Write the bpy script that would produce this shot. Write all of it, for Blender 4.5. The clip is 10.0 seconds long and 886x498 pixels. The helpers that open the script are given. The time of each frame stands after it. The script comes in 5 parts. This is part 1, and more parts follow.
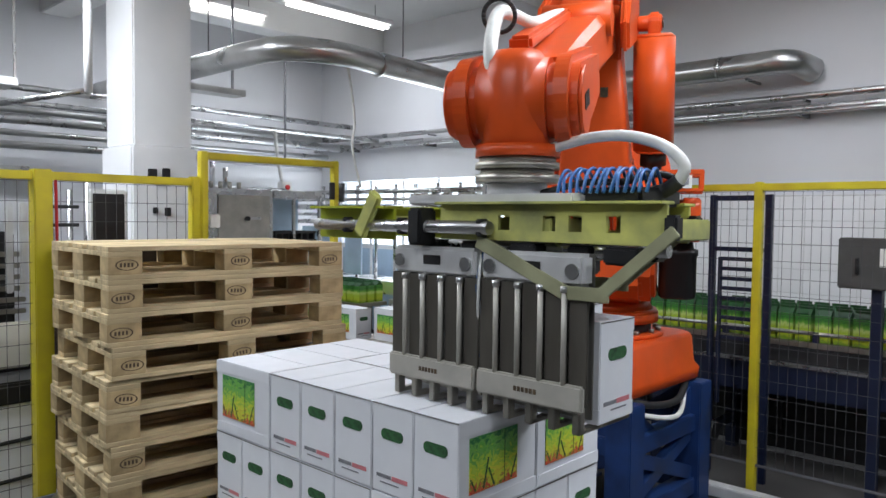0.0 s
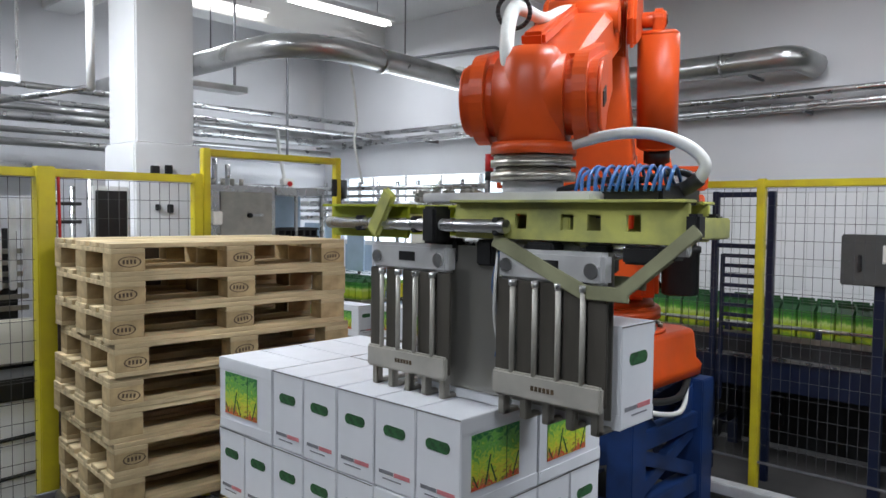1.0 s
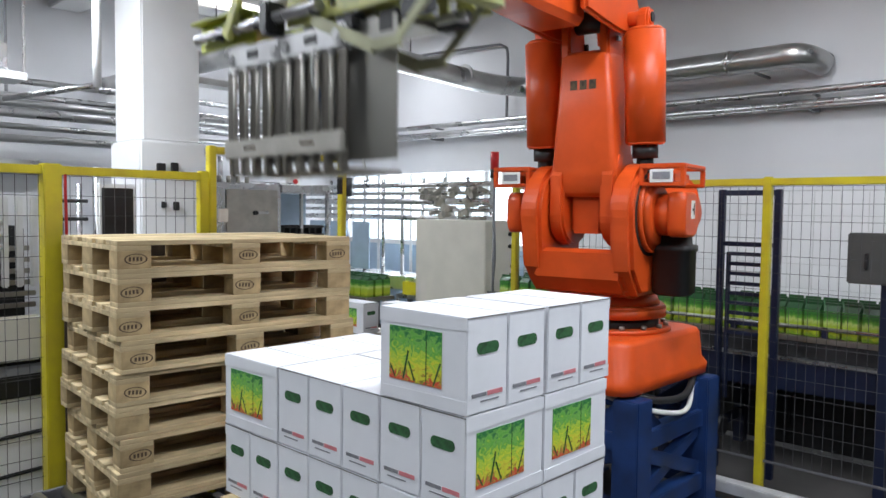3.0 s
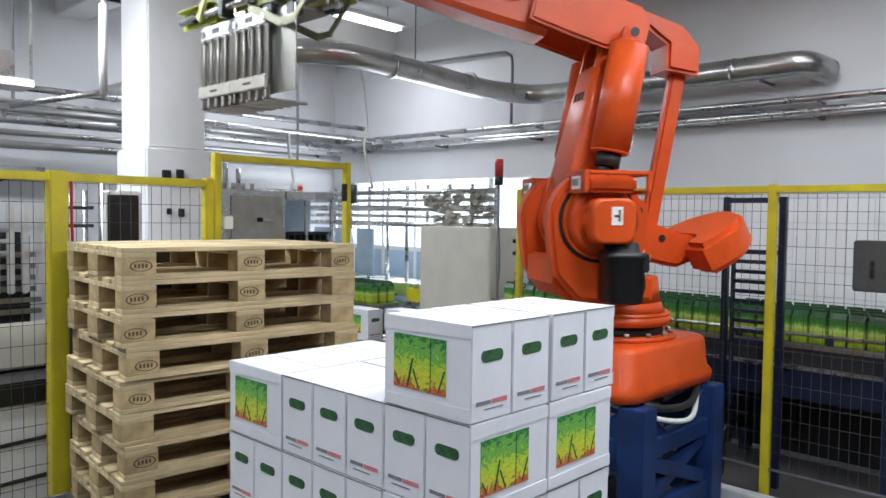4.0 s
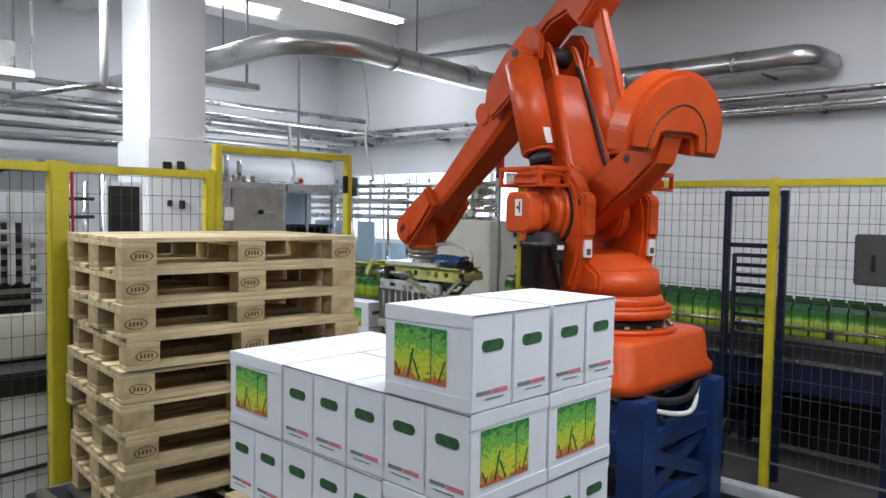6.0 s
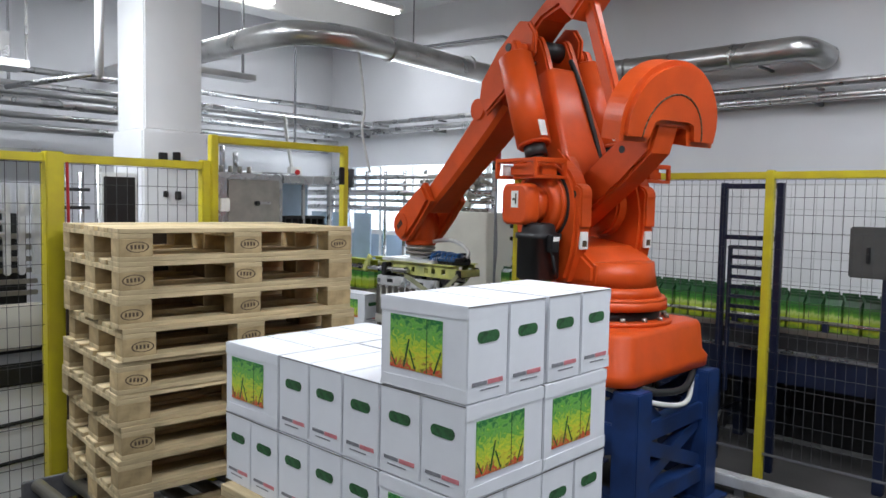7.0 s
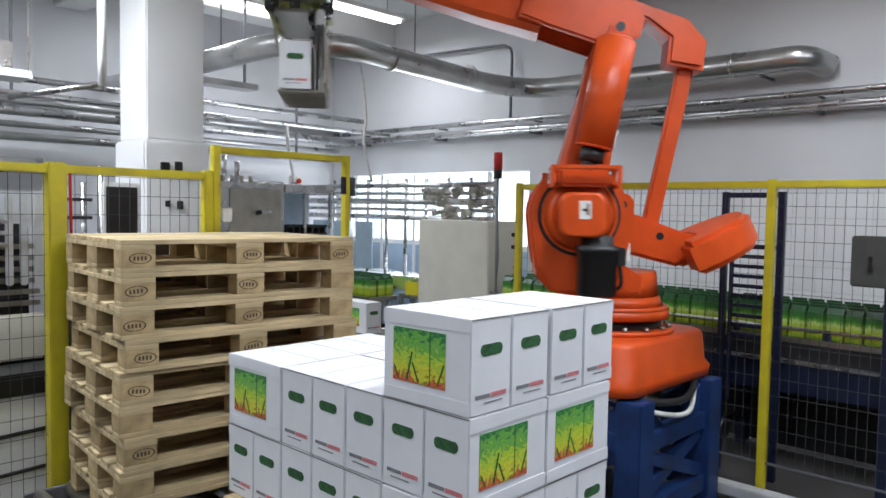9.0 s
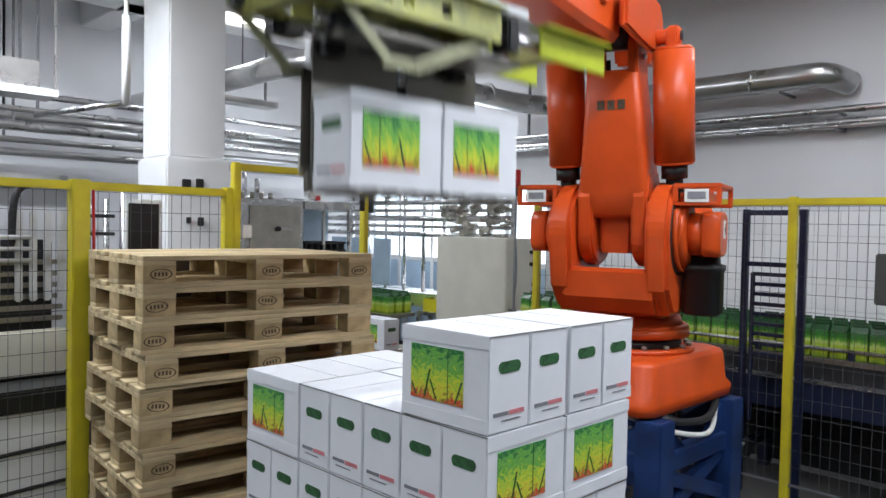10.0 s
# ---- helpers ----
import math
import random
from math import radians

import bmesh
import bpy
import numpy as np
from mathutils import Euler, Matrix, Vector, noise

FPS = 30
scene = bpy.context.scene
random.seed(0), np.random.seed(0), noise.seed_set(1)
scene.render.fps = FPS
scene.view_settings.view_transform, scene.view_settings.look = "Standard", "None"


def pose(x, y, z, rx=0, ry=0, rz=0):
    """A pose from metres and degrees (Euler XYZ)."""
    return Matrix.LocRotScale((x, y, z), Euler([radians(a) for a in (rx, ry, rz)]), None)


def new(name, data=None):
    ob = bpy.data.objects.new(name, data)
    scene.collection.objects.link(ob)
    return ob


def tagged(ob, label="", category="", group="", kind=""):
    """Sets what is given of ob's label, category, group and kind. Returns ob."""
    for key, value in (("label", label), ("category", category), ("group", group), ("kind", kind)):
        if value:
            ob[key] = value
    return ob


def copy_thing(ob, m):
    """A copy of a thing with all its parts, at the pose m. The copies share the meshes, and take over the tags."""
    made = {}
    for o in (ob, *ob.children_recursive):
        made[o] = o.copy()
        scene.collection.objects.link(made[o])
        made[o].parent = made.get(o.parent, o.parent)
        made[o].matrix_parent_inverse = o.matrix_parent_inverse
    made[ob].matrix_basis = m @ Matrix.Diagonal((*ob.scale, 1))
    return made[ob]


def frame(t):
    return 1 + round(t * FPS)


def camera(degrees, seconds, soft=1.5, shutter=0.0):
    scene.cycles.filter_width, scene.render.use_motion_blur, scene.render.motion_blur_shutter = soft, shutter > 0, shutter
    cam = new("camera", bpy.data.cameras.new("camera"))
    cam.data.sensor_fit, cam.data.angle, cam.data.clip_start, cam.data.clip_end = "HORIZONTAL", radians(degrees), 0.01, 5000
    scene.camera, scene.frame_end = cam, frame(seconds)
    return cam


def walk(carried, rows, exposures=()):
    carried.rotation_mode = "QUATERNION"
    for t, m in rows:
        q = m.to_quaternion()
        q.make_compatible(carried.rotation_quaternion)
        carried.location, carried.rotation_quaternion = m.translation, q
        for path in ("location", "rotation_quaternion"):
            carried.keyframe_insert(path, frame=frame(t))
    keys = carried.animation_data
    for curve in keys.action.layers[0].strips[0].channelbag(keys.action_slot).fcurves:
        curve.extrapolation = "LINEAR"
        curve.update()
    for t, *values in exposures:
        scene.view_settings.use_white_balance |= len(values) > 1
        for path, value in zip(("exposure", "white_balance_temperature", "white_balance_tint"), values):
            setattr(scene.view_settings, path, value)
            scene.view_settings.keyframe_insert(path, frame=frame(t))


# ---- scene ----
cam = camera(61.5, 10.0, soft=1.5, shutter=0.6)
PATH = [
    (0.0, 0.004, 0.001, 1.749, -46.95, -2.57, -0.63),
    (0.5, 0.001, 0.002, 1.749, -46.85, -2.68, -0.66),
    (1.0, 0.004, 0.000, 1.750, -46.77, -2.83, -0.61),
    (1.5, 0.005, -0.002, 1.750, -46.70, -2.94, -0.68),
    (2.0, 0.003, -0.000, 1.749, -46.66, -3.06, -0.60),
    (2.5, 0.003, 0.000, 1.749, -46.54, -3.15, -0.64),
    (4.0, 0.001, -0.001, 1.754, -46.04, -2.51, -0.76),
    (4.5, 0.000, 0.000, 1.750, -46.05, -2.40, -0.87),
    (5.0, 0.001, 0.001, 1.750, -46.04, -2.45, -0.96),
    (5.5, 0.002, 0.002, 1.745, -45.98, -2.72, -0.91),
    (7.0, 0.003, -0.001, 1.739, -46.23, -3.56, -1.11),
    (7.5, 0.003, -0.001, 1.740, -47.23, -4.28, -0.93),
    (8.0, -0.002, 0.001, 1.749, -47.65, -4.93, -0.82),
    (8.5, -0.003, 0.001, 1.758, -46.92, -4.27, -1.05),
    (9.0, -0.004, 0.001, 1.756, -46.17, -3.03, -1.01),
    (9.5, -0.006, -0.001, 1.757, -45.35, -2.28, -1.11),
    (10.0, -0.006, -0.000, 1.755, -44.78, -1.74, -1.13),
]
walk(cam, [(t, pose(x, y, z, 90 + p, r, yw)) for t, x, y, z, yw, p, r in PATH],
     exposures=[(0.0, 0.05), (1.0, 0.03), (1.5, 0.0), (2.0, 0.14), (2.5, 0.23), (4.0, 0.23), (4.5, 0.09), (5.5, 0.09), (10.0, 0.08)])

# ---- light ----
world = bpy.data.worlds.new("world")
scene.world = world
world.use_nodes = True
sky = world.node_tree.nodes.new("ShaderNodeTexSky")
sky.sky_type, sky.sun_disc = "NISHITA", False
sky.sun_elevation, sky.sun_rotation = radians(35), radians(60)
world.node_tree.nodes["Background"].inputs[1].default_value = 0.12
world.node_tree.links.new(sky.outputs[0], world.node_tree.nodes["Background"].inputs[0])


def lamp(x, y, z, sx, sy, watts, m=None, color=(0.90, 0.965, 1.06)):
    d = bpy.data.lights.new("lamp_light", "AREA")
    d.shape, d.size, d.size_y, d.energy, d.color = "RECTANGLE", sx, sy, watts, color
    ob = new("lamp_light", d)
    ob.matrix_world = m if m else pose(x, y, z)
    return ob


# ceiling tubes: centre x, y, watts; most are out of view, added as fill
TUBES_AND_FILL = [(5.15, 6.35, 24), (4.0, 7.1, 18), (0.9, 6.9, 14), (0.3, 3.3, 34), (-1.4, 0.8, 78), (0.2, -1.4, 70), (0.8, 5.3, 130), (-0.6, 4.7, 50), (2.7, 0.7, 78), (3.4, -1.1, 94), (4.7, 1.7, 14)]
for tx, ty, watts in TUBES_AND_FILL:
    lamp(tx, ty, 3.80, 1.35, 0.16, watts)
# daylight through the opening in the far wall
lamp(0, 0, 0, 3.0, 1.9, 150, pose(6.72, 6.55, 1.15, 0, 90, 0), (0.86, 0.93, 1.0))

# ---- materials ----


def mat(name, color, rough=0.5, metal=0.0, var=0.12, scale=6.0, bump=0.0, bscale=60.0, spec=0.5, dirt=None, stretch=(1, 1, 1), per=0.0):
    m = bpy.data.materials.new(name)
    m.use_nodes = True
    nt = m.node_tree
    b = nt.nodes["Principled BSDF"]
    b.inputs["Roughness"].default_value, b.inputs["Metallic"].default_value = rough, metal
    b.inputs["Specular IOR Level"].default_value = spec
    co = nt.nodes.new("ShaderNodeTexCoord")
    mp = nt.nodes.new("ShaderNodeMapping")
    mp.inputs["Scale"].default_value = stretch
    nt.links.new(co.outputs["Object"], mp.inputs["Vector"])
    n1 = nt.nodes.new("ShaderNodeTexNoise")
    n1.inputs["Scale"].default_value, n1.inputs["Detail"].default_value = scale, 6
    nt.links.new(mp.outputs[0], n1.inputs["Vector"])
    ramp = nt.nodes.new("ShaderNodeValToRGB")
    c = color
    dk = dirt if dirt else tuple(v * (1 - 2 * var) for v in c)
    ramp.color_ramp.elements[0].position, ramp.color_ramp.elements[1].position = 0.3, 0.65
    ramp.color_ramp.elements[0].color = (*dk, 1)
    ramp.color_ramp.elements[1].color = (*[min(1, v * (1 + var * 0.4)) for v in c], 1)
    nt.links.new(n1.outputs["Fac"], ramp.inputs[0])
    out = ramp.outputs[0]
    if per:
        info = nt.nodes.new("ShaderNodeObjectInfo")
        hsv = nt.nodes.new("ShaderNodeHueSaturation")
        mr = nt.nodes.new("ShaderNodeMapRange")
        mr.inputs["To Min"].default_value, mr.inputs["To Max"].default_value = 1 - per, 1 + per
        nt.links.new(info.outputs["Random"], mr.inputs["Value"])
        nt.links.new(mr.outputs[0], hsv.inputs["Value"])
        nt.links.new(out, hsv.inputs["Color"])
        out = hsv.outputs[0]
    nt.links.new(out, b.inputs["Base Color"])
    rr = nt.nodes.new("ShaderNodeMapRange")
    rr.inputs["To Min"].default_value, rr.inputs["To Max"].default_value = max(0.03, rough - 0.1), min(1, rough + 0.1)
    nt.links.new(n1.outputs["Fac"], rr.inputs["Value"])
    nt.links.new(rr.outputs[0], b.inputs["Roughness"])
    if bump:
        n2 = nt.nodes.new("ShaderNodeTexNoise")
        n2.inputs["Scale"].default_value, n2.inputs["Detail"].default_value = bscale, 4
        nt.links.new(mp.outputs[0], n2.inputs["Vector"])
        bp = nt.nodes.new("ShaderNodeBump")
        bp.inputs["Strength"].default_value, bp.inputs["Distance"].default_value = bump, 0.004
        nt.links.new(n2.outputs["Fac"], bp.inputs["Height"])
        nt.links.new(bp.outputs[0], b.inputs["Normal"])
    return m


def glow(name, color, strength):
    m = bpy.data.materials.new(name)
    m.use_nodes = True
    nt = m.node_tree
    nt.nodes.remove(nt.nodes["Principled BSDF"])
    e = nt.nodes.new("ShaderNodeEmission")
    e.inputs[0].default_value, e.inputs[1].default_value = (*color, 1), strength
    nt.links.new(e.outputs[0], nt.nodes["Material Output"].inputs[0])
    return m


def print_art(name):
    """The green and yellow printed picture on a carton."""
    m = bpy.data.materials.new(name)
    m.use_nodes = True
    nt = m.node_tree
    b = nt.nodes["Principled BSDF"]
    b.inputs["Roughness"].default_value = 0.35
    co = nt.nodes.new("ShaderNodeTexCoord")
    sep = nt.nodes.new("ShaderNodeSeparateXYZ")
    nt.links.new(co.outputs["Generated"], sep.inputs[0])
    n = nt.nodes.new("ShaderNodeTexNoise")
    n.inputs["Scale"].default_value, n.inputs["Detail"].default_value, n.inputs["Distortion"].default_value = 4.6, 5, 2.6
    nt.links.new(co.outputs["Generated"], n.inputs["Vector"])
    add = nt.nodes.new("ShaderNodeMath")
    add.operation = "MULTIPLY_ADD"
    add.inputs[1].default_value, add.inputs[2].default_value = 1.25, -0.60
    nt.links.new(n.outputs["Fac"], add.inputs[0])
    s = nt.nodes.new("ShaderNodeMath")
    s.operation = "ADD"
    nt.links.new(sep.outputs["Z"], s.inputs[0])
    nt.links.new(add.outputs[0], s.inputs[1])
    r = nt.nodes.new("ShaderNodeValToRGB")
    stops = [(0.0, (0.55, 0.06, 0.03)), (0.08, (0.70, 0.20, 0.08)), (0.13, (0.10, 0.14, 0.02)), (0.20, (0.58, 0.50, 0.05)), (0.36, (0.62, 0.66, 0.05)), (0.46, (0.30, 0.52, 0.04)), (0.54, (0.50, 0.62, 0.08)), (0.66, (0.10, 0.38, 0.05)), (0.80, (0.20, 0.46, 0.10)), (1.0, (0.02, 0.17, 0.05))]
    els = r.color_ramp.elements
    els[0].position, els[0].color = stops[0][0], (*stops[0][1], 1)
    els[1].position, els[1].color = stops[-1][0], (*stops[-1][1], 1)
    for p, c in stops[1:-1]:
        e = els.new(p)
        e.color = (*c, 1)
    nt.links.new(s.outputs[0], r.inputs[0])
    nt.links.new(r.outputs[0], b.inputs["Base Color"])
    return m



def pack_print(name):
    """Yellow-green printed pack, greener towards its top, with pale lettering bands."""
    m = bpy.data.materials.new(name)
    m.use_nodes = True
    nt = m.node_tree
    b = nt.nodes["Principled BSDF"]
    b.inputs["Roughness"].default_value = 0.3
    co = nt.nodes.new("ShaderNodeTexCoord")
    sep = nt.nodes.new("ShaderNodeSeparateXYZ")
    nt.links.new(co.outputs["Generated"], sep.inputs[0])
    n = nt.nodes.new("ShaderNodeTexNoise")
    n.inputs["Scale"].default_value, n.inputs["Detail"].default_value = 5.0, 3
    nt.links.new(co.outputs["Generated"], n.inputs["Vector"])
    s = nt.nodes.new("ShaderNodeMath")
    s.operation = "MULTIPLY_ADD"
    s.inputs[1].default_value = 0.3
    nt.links.new(n.outputs["Fac"], s.inputs[0])
    nt.links.new(sep.outputs["Z"], s.inputs[2])
    r = nt.nodes.new("ShaderNodeValToRGB")
    els = r.color_ramp.elements
    els[0].position, els[0].color = 0.22, (0.16, 0.26, 0.02, 1)
    els[1].position, els[1].color = 1.25, (0.02, 0.13, 0.03, 1)
    for p, c in ((0.35, (0.40, 0.46, 0.03)), (0.6, (0.36, 0.50, 0.04)), (0.74, (0.52, 0.62, 0.20)), (0.84, (0.14, 0.38, 0.04)), (1.0, (0.05, 0.22, 0.04))):
        els.new(p).color = (*c, 1)
    nt.links.new(s.outputs[0], r.inputs[0])
    nt.links.new(r.outputs[0], b.inputs["Base Color"])
    return m


M = {
    "orange": mat("robot_orange", (0.62, 0.076, 0.011), 0.36, 0, 0.10, 5, 0.04, 180, 0.35),
    "carton": mat("white_cardboard", (0.72, 0.73, 0.76), 0.55, 0, 0.03, 9, 0.05, 220, 0.3, per=0.03),
    "print": print_art("carton_print"),
    "edge": mat("cut_cardboard", (0.16, 0.15, 0.14), 0.8, 0, 0.1, 30),
    "hole": mat("handle_hole_green", (0.03, 0.12, 0.04), 0.7, 0, 0.3, 60),
    "red_ink": mat("red_ink", (0.60, 0.20, 0.22), 0.6, 0, 0.1, 60),
    "grey_ink": mat("grey_ink", (0.22, 0.22, 0.24), 0.6, 0, 0.1, 60),
    "wood": mat("pallet_pine", (0.60, 0.475, 0.28), 0.75, 0, 0.20, 4, 0.25, 90, 0.2, stretch=(1, 6, 6), per=0.14),
    "wood_end": mat("pallet_block", (0.45, 0.335, 0.18), 0.8, 0, 0.2, 14, 0.25, 90, 0.2, per=0.16),
    "gap_brown": mat("gap_dark_brown", (0.075, 0.05, 0.032), 0.7, 0, 0.25, 6, 0.1, 60, dirt=(0.03, 0.022, 0.016)),
    "stamp": mat("burnt_stamp", (0.10, 0.065, 0.035), 0.8, 0, 0.3, 50),
    "yellow": mat("yellow_paint", (0.56, 0.48, 0.02), 0.4, 0, 0.12, 7, 0.04, 120, dirt=(0.46, 0.37, 0.03)),
    "wire": mat("grey_wire", (0.17, 0.17, 0.18), 0.5, 0.3, 0.1, 20),
    "mesh_wire": mat("galvanised_wire", (0.065, 0.065, 0.07), 0.55, 0.0, 0.1, 20),
    "green": mat("olive_yellow_paint", (0.56, 0.56, 0.15), 0.42, 0, 0.15, 9, 0.05, 120, dirt=(0.27, 0.28, 0.12)),
    "steel": mat("brushed_steel", (0.35, 0.33, 0.29), 0.34, 0.85, 0.07, 8, 0.04, 60, stretch=(3, 3, 0.5)),
    "slat": mat("taupe_steel_slat", (0.13, 0.118, 0.10), 0.42, 0.5, 0.1, 8, 0.04, 60, stretch=(3, 3, 0.5)),
    "alu": mat("cast_aluminium", (0.68, 0.68, 0.68), 0.42, 0.45, 0.08, 9, 0.05, 90),
    "plate": mat("worn_steel_plate", (0.34, 0.33, 0.30), 0.36, 0.8, 0.06, 3, 0.03, 40),
    "cast": mat("beige_cast_metal", (0.46, 0.44, 0.39), 0.45, 0.3, 0.1, 9, 0.05, 90),
    "brace": mat("dull_olive_steel", (0.33, 0.33, 0.20), 0.5, 0.2, 0.15, 9, 0.05, 90),
    "lime": mat("lime_paint", (0.42, 0.47, 0.03), 0.4, 0, 0.12, 9, 0.05, 90),
    "inox": mat("stainless_sheet", (0.55, 0.55, 0.55), 0.28, 0.95, 0.08, 5, 0.04, 40),
    "duct": mat("galvanised_duct", (0.56, 0.56, 0.55), 0.3, 0.9, 0.12, 4, 0.06, 30),
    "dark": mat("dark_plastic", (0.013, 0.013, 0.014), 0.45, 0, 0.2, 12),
    "panel": mat("dark_grey_enamel", (0.075, 0.075, 0.07), 0.45, 0, 0.1, 6),
    "rubber": mat("black_rubber", (0.015, 0.015, 0.016), 0.6, 0, 0.2, 12),
    "blue": mat("blue_steel_paint", (0.009, 0.034, 0.13), 0.45, 0, 0.15, 6, 0.05, 100, dirt=(0.006, 0.018, 0.065)),
    "navy": mat("navy_steel_paint", (0.005, 0.010, 0.034), 0.45, 0, 0.15, 6, 0.05, 100),
    "hose_blue": mat("blue_air_hose", (0.02, 0.11, 0.32), 0.35, 0, 0.1, 20),
    "hose_white": mat("white_conduit", (0.68, 0.68, 0.65), 0.5, 0, 0.08, 20),
    "wall": mat("painted_wall", (0.73, 0.73, 0.75), 0.8, 0, 0.03, 1.2, 0.06, 25, 0.2),
    "dim": mat("low_bounce_grey", (0.12, 0.12, 0.12), 0.8, 0, 0.05, 1.2, 0.06, 25, 0.2),
    "column": mat("column_paint", (0.82, 0.82, 0.82), 0.6, 0, 0.03, 2, 0.05, 25, 0.3),
    "ceiling": mat("ceiling_paint", (0.76, 0.76, 0.76), 0.85, 0, 0.05, 0.8, 0.05, 18, 0.2),
    "tile": mat("white_glazed_tile", (0.84, 0.84, 0.85), 0.22, 0, 0.03, 3, per=0.03),
    "grout": mat("grey_grout", (0.60, 0.60, 0.59), 0.9, 0, 0.1, 30),
    "floor": mat("worn_concrete", (0.090, 0.086, 0.082), 0.55, 0, 0.22, 1.6, 0.15, 30, dirt=(0.042, 0.040, 0.038)),
    "cabinet": mat("beige_grey_enamel", (0.66, 0.635, 0.55), 0.4, 0, 0.04, 4),
    "juice": pack_print("green_juice_carton"),
    "cap": mat("dark_green_cap", (0.018, 0.085, 0.025), 0.4, 0, 0.1, 20),
    "label": mat("white_label", (0.75, 0.74, 0.70), 0.5, 0, 0.05, 30),
    "red": mat("red_plastic", (0.50, 0.02, 0.02), 0.3, 0, 0.05, 20),
    "tube": glow("lit_tube", (1.0, 0.98, 0.93), 9.0),
    "daylight": glow("daylight_outside", (0.76, 0.88, 1.0), 2.2),
    "glass": mat("pale_blue_panel", (0.45, 0.58, 0.72), 0.15, 0, 0.1, 3),
}

# ---- mesh helpers ----


def bx(bm, x0, x1, y0, y1, z0, z1, bev=0.0, m=None):
    """A box, bevelled, in bm."""
    r = bmesh.ops.create_cube(bm, size=1.0)
    vs = r["verts"]
    for v in vs:
        v.co = Vector((x0 + (v.co.x + 0.5) * (x1 - x0), y0 + (v.co.y + 0.5) * (y1 - y0), z0 + (v.co.z + 0.5) * (z1 - z0)))
    if bev:
        es = list({e for v in vs for e in v.link_edges})
        g = bmesh.ops.bevel(bm, geom=es, offset=bev, segments=2, affect="EDGES", clamp_overlap=True)
        vs = list({v for f in g["faces"] for v in f.verts} | {v for v in vs if v.is_valid})
    if m:
        bmesh.ops.transform(bm, matrix=m, verts=vs)
    return vs


def cy(bm, p, q, r, seg=20, r2=None, cap=True):
    """A cylinder or cone from p to q."""
    p, q = Vector(p), Vector(q)
    d = q - p
    g = bmesh.ops.create_cone(bm, cap_ends=cap, segments=seg, radius1=r, radius2=r if r2 is None else r2, depth=d.length)
    m = Matrix.Translation((p + q) / 2) @ d.to_track_quat("Z", "Y").to_matrix().to_4x4()
    bmesh.ops.transform(bm, matrix=m, verts=g["verts"])
    for v in g["verts"]:
        for f in v.link_faces:
            if len(f.verts) == 4:
                f.smooth = True
    return g["verts"]


def tube(bm, pts, r, seg=10, sub=5):
    """A round tube along a smooth line through pts."""
    pts = [Vector(p) for p in pts]
    line = []
    for i in range(len(pts) - 1):
        a, b, c, d = pts[max(i - 1, 0)], pts[i], pts[i + 1], pts[min(i + 2, len(pts) - 1)]
        for k in range(sub):
            t = k / sub
            line.append(0.5 * ((2 * b) + (c - a) * t + (2 * a - 5 * b + 4 * c - d) * t * t + (3 * b - a - 3 * c + d) * t ** 3))
    line.append(pts[-1])
    prev, side = None, None
    for i, p in enumerate(line):
        tg = (line[min(i + 1, len(line) - 1)] - line[max(i - 1, 0)]).normalized()
        side = tg.orthogonal().normalized() if side is None else (side - tg * side.dot(tg)).normalized()
        up = tg.cross(side)
        ring = [bm.verts.new(p + (side * math.cos(2 * math.pi * k / seg) + up * math.sin(2 * math.pi * k / seg)) * r) for k in range(seg)]
        if prev:
            for k in range(seg):
                f = bm.faces.new((prev[k], prev[(k + 1) % seg], ring[(k + 1) % seg], ring[k]))
                f.smooth = True
        else:
            bm.faces.new(ring[::-1])
        prev = ring
    bm.faces.new(prev)


def slab(bm, prof, y0, y1, bev=0.0, m=None):
    """A profile of (x, z) points drawn out from y0 to y1."""
    a = [bm.verts.new((x, y0, z)) for x, z in prof]
    b = [bm.verts.new((x, y1, z)) for x, z in prof]
    n = len(prof)
    fs = [bm.faces.new(a), bm.faces.new(b[::-1])]
    for i in range(n):
        fs.append(bm.faces.new((a[i], b[i], b[(i + 1) % n], a[(i + 1) % n])))
    bmesh.ops.recalc_face_normals(bm, faces=fs)
    vs = a + b
    if bev:
        es = [e for f in fs[:2] for e in f.edges]
        g = bmesh.ops.bevel(bm, geom=es, offset=bev, segments=2, affect="EDGES", clamp_overlap=True)
        vs = list({v for f in g["faces"] for v in f.verts} | {v for v in vs if v.is_valid})
    if m:
        bmesh.ops.transform(bm, matrix=m, verts=vs)


def loft(bm, rings):
    """A closed skin over rings of equal length."""
    vs = [[bm.verts.new(p) for p in r] for r in rings]
    n = len(vs[0])
    for a, b in zip(vs, vs[1:]):
        for k in range(n):
            f = bm.faces.new((a[k], a[(k + 1) % n], b[(k + 1) % n], b[k]))
            f.smooth = True
    bm.faces.new(vs[0][::-1])
    bm.faces.new(vs[-1])


def rrect(x0, x1, y0, y1, r, z, n=4):
    """A level rectangle with round corners."""
    out = []
    for cx, cy_, a0 in ((x1 - r, y1 - r, 0), (x0 + r, y1 - r, 90), (x0 + r, y0 + r, 180), (x1 - r, y0 + r, 270)):
        for k in range(n + 1):
            a = radians(a0 + 90 * k / n)
            out.append((cx + r * math.cos(a), cy_ + r * math.sin(a), z))
    return out


def arc(cx, cz, r, a0, a1, n):
    return [(cx + r * math.cos(radians(a0 + (a1 - a0) * k / n)), cz + r * math.sin(radians(a0 + (a1 - a0) * k / n))) for k in range(n + 1)]


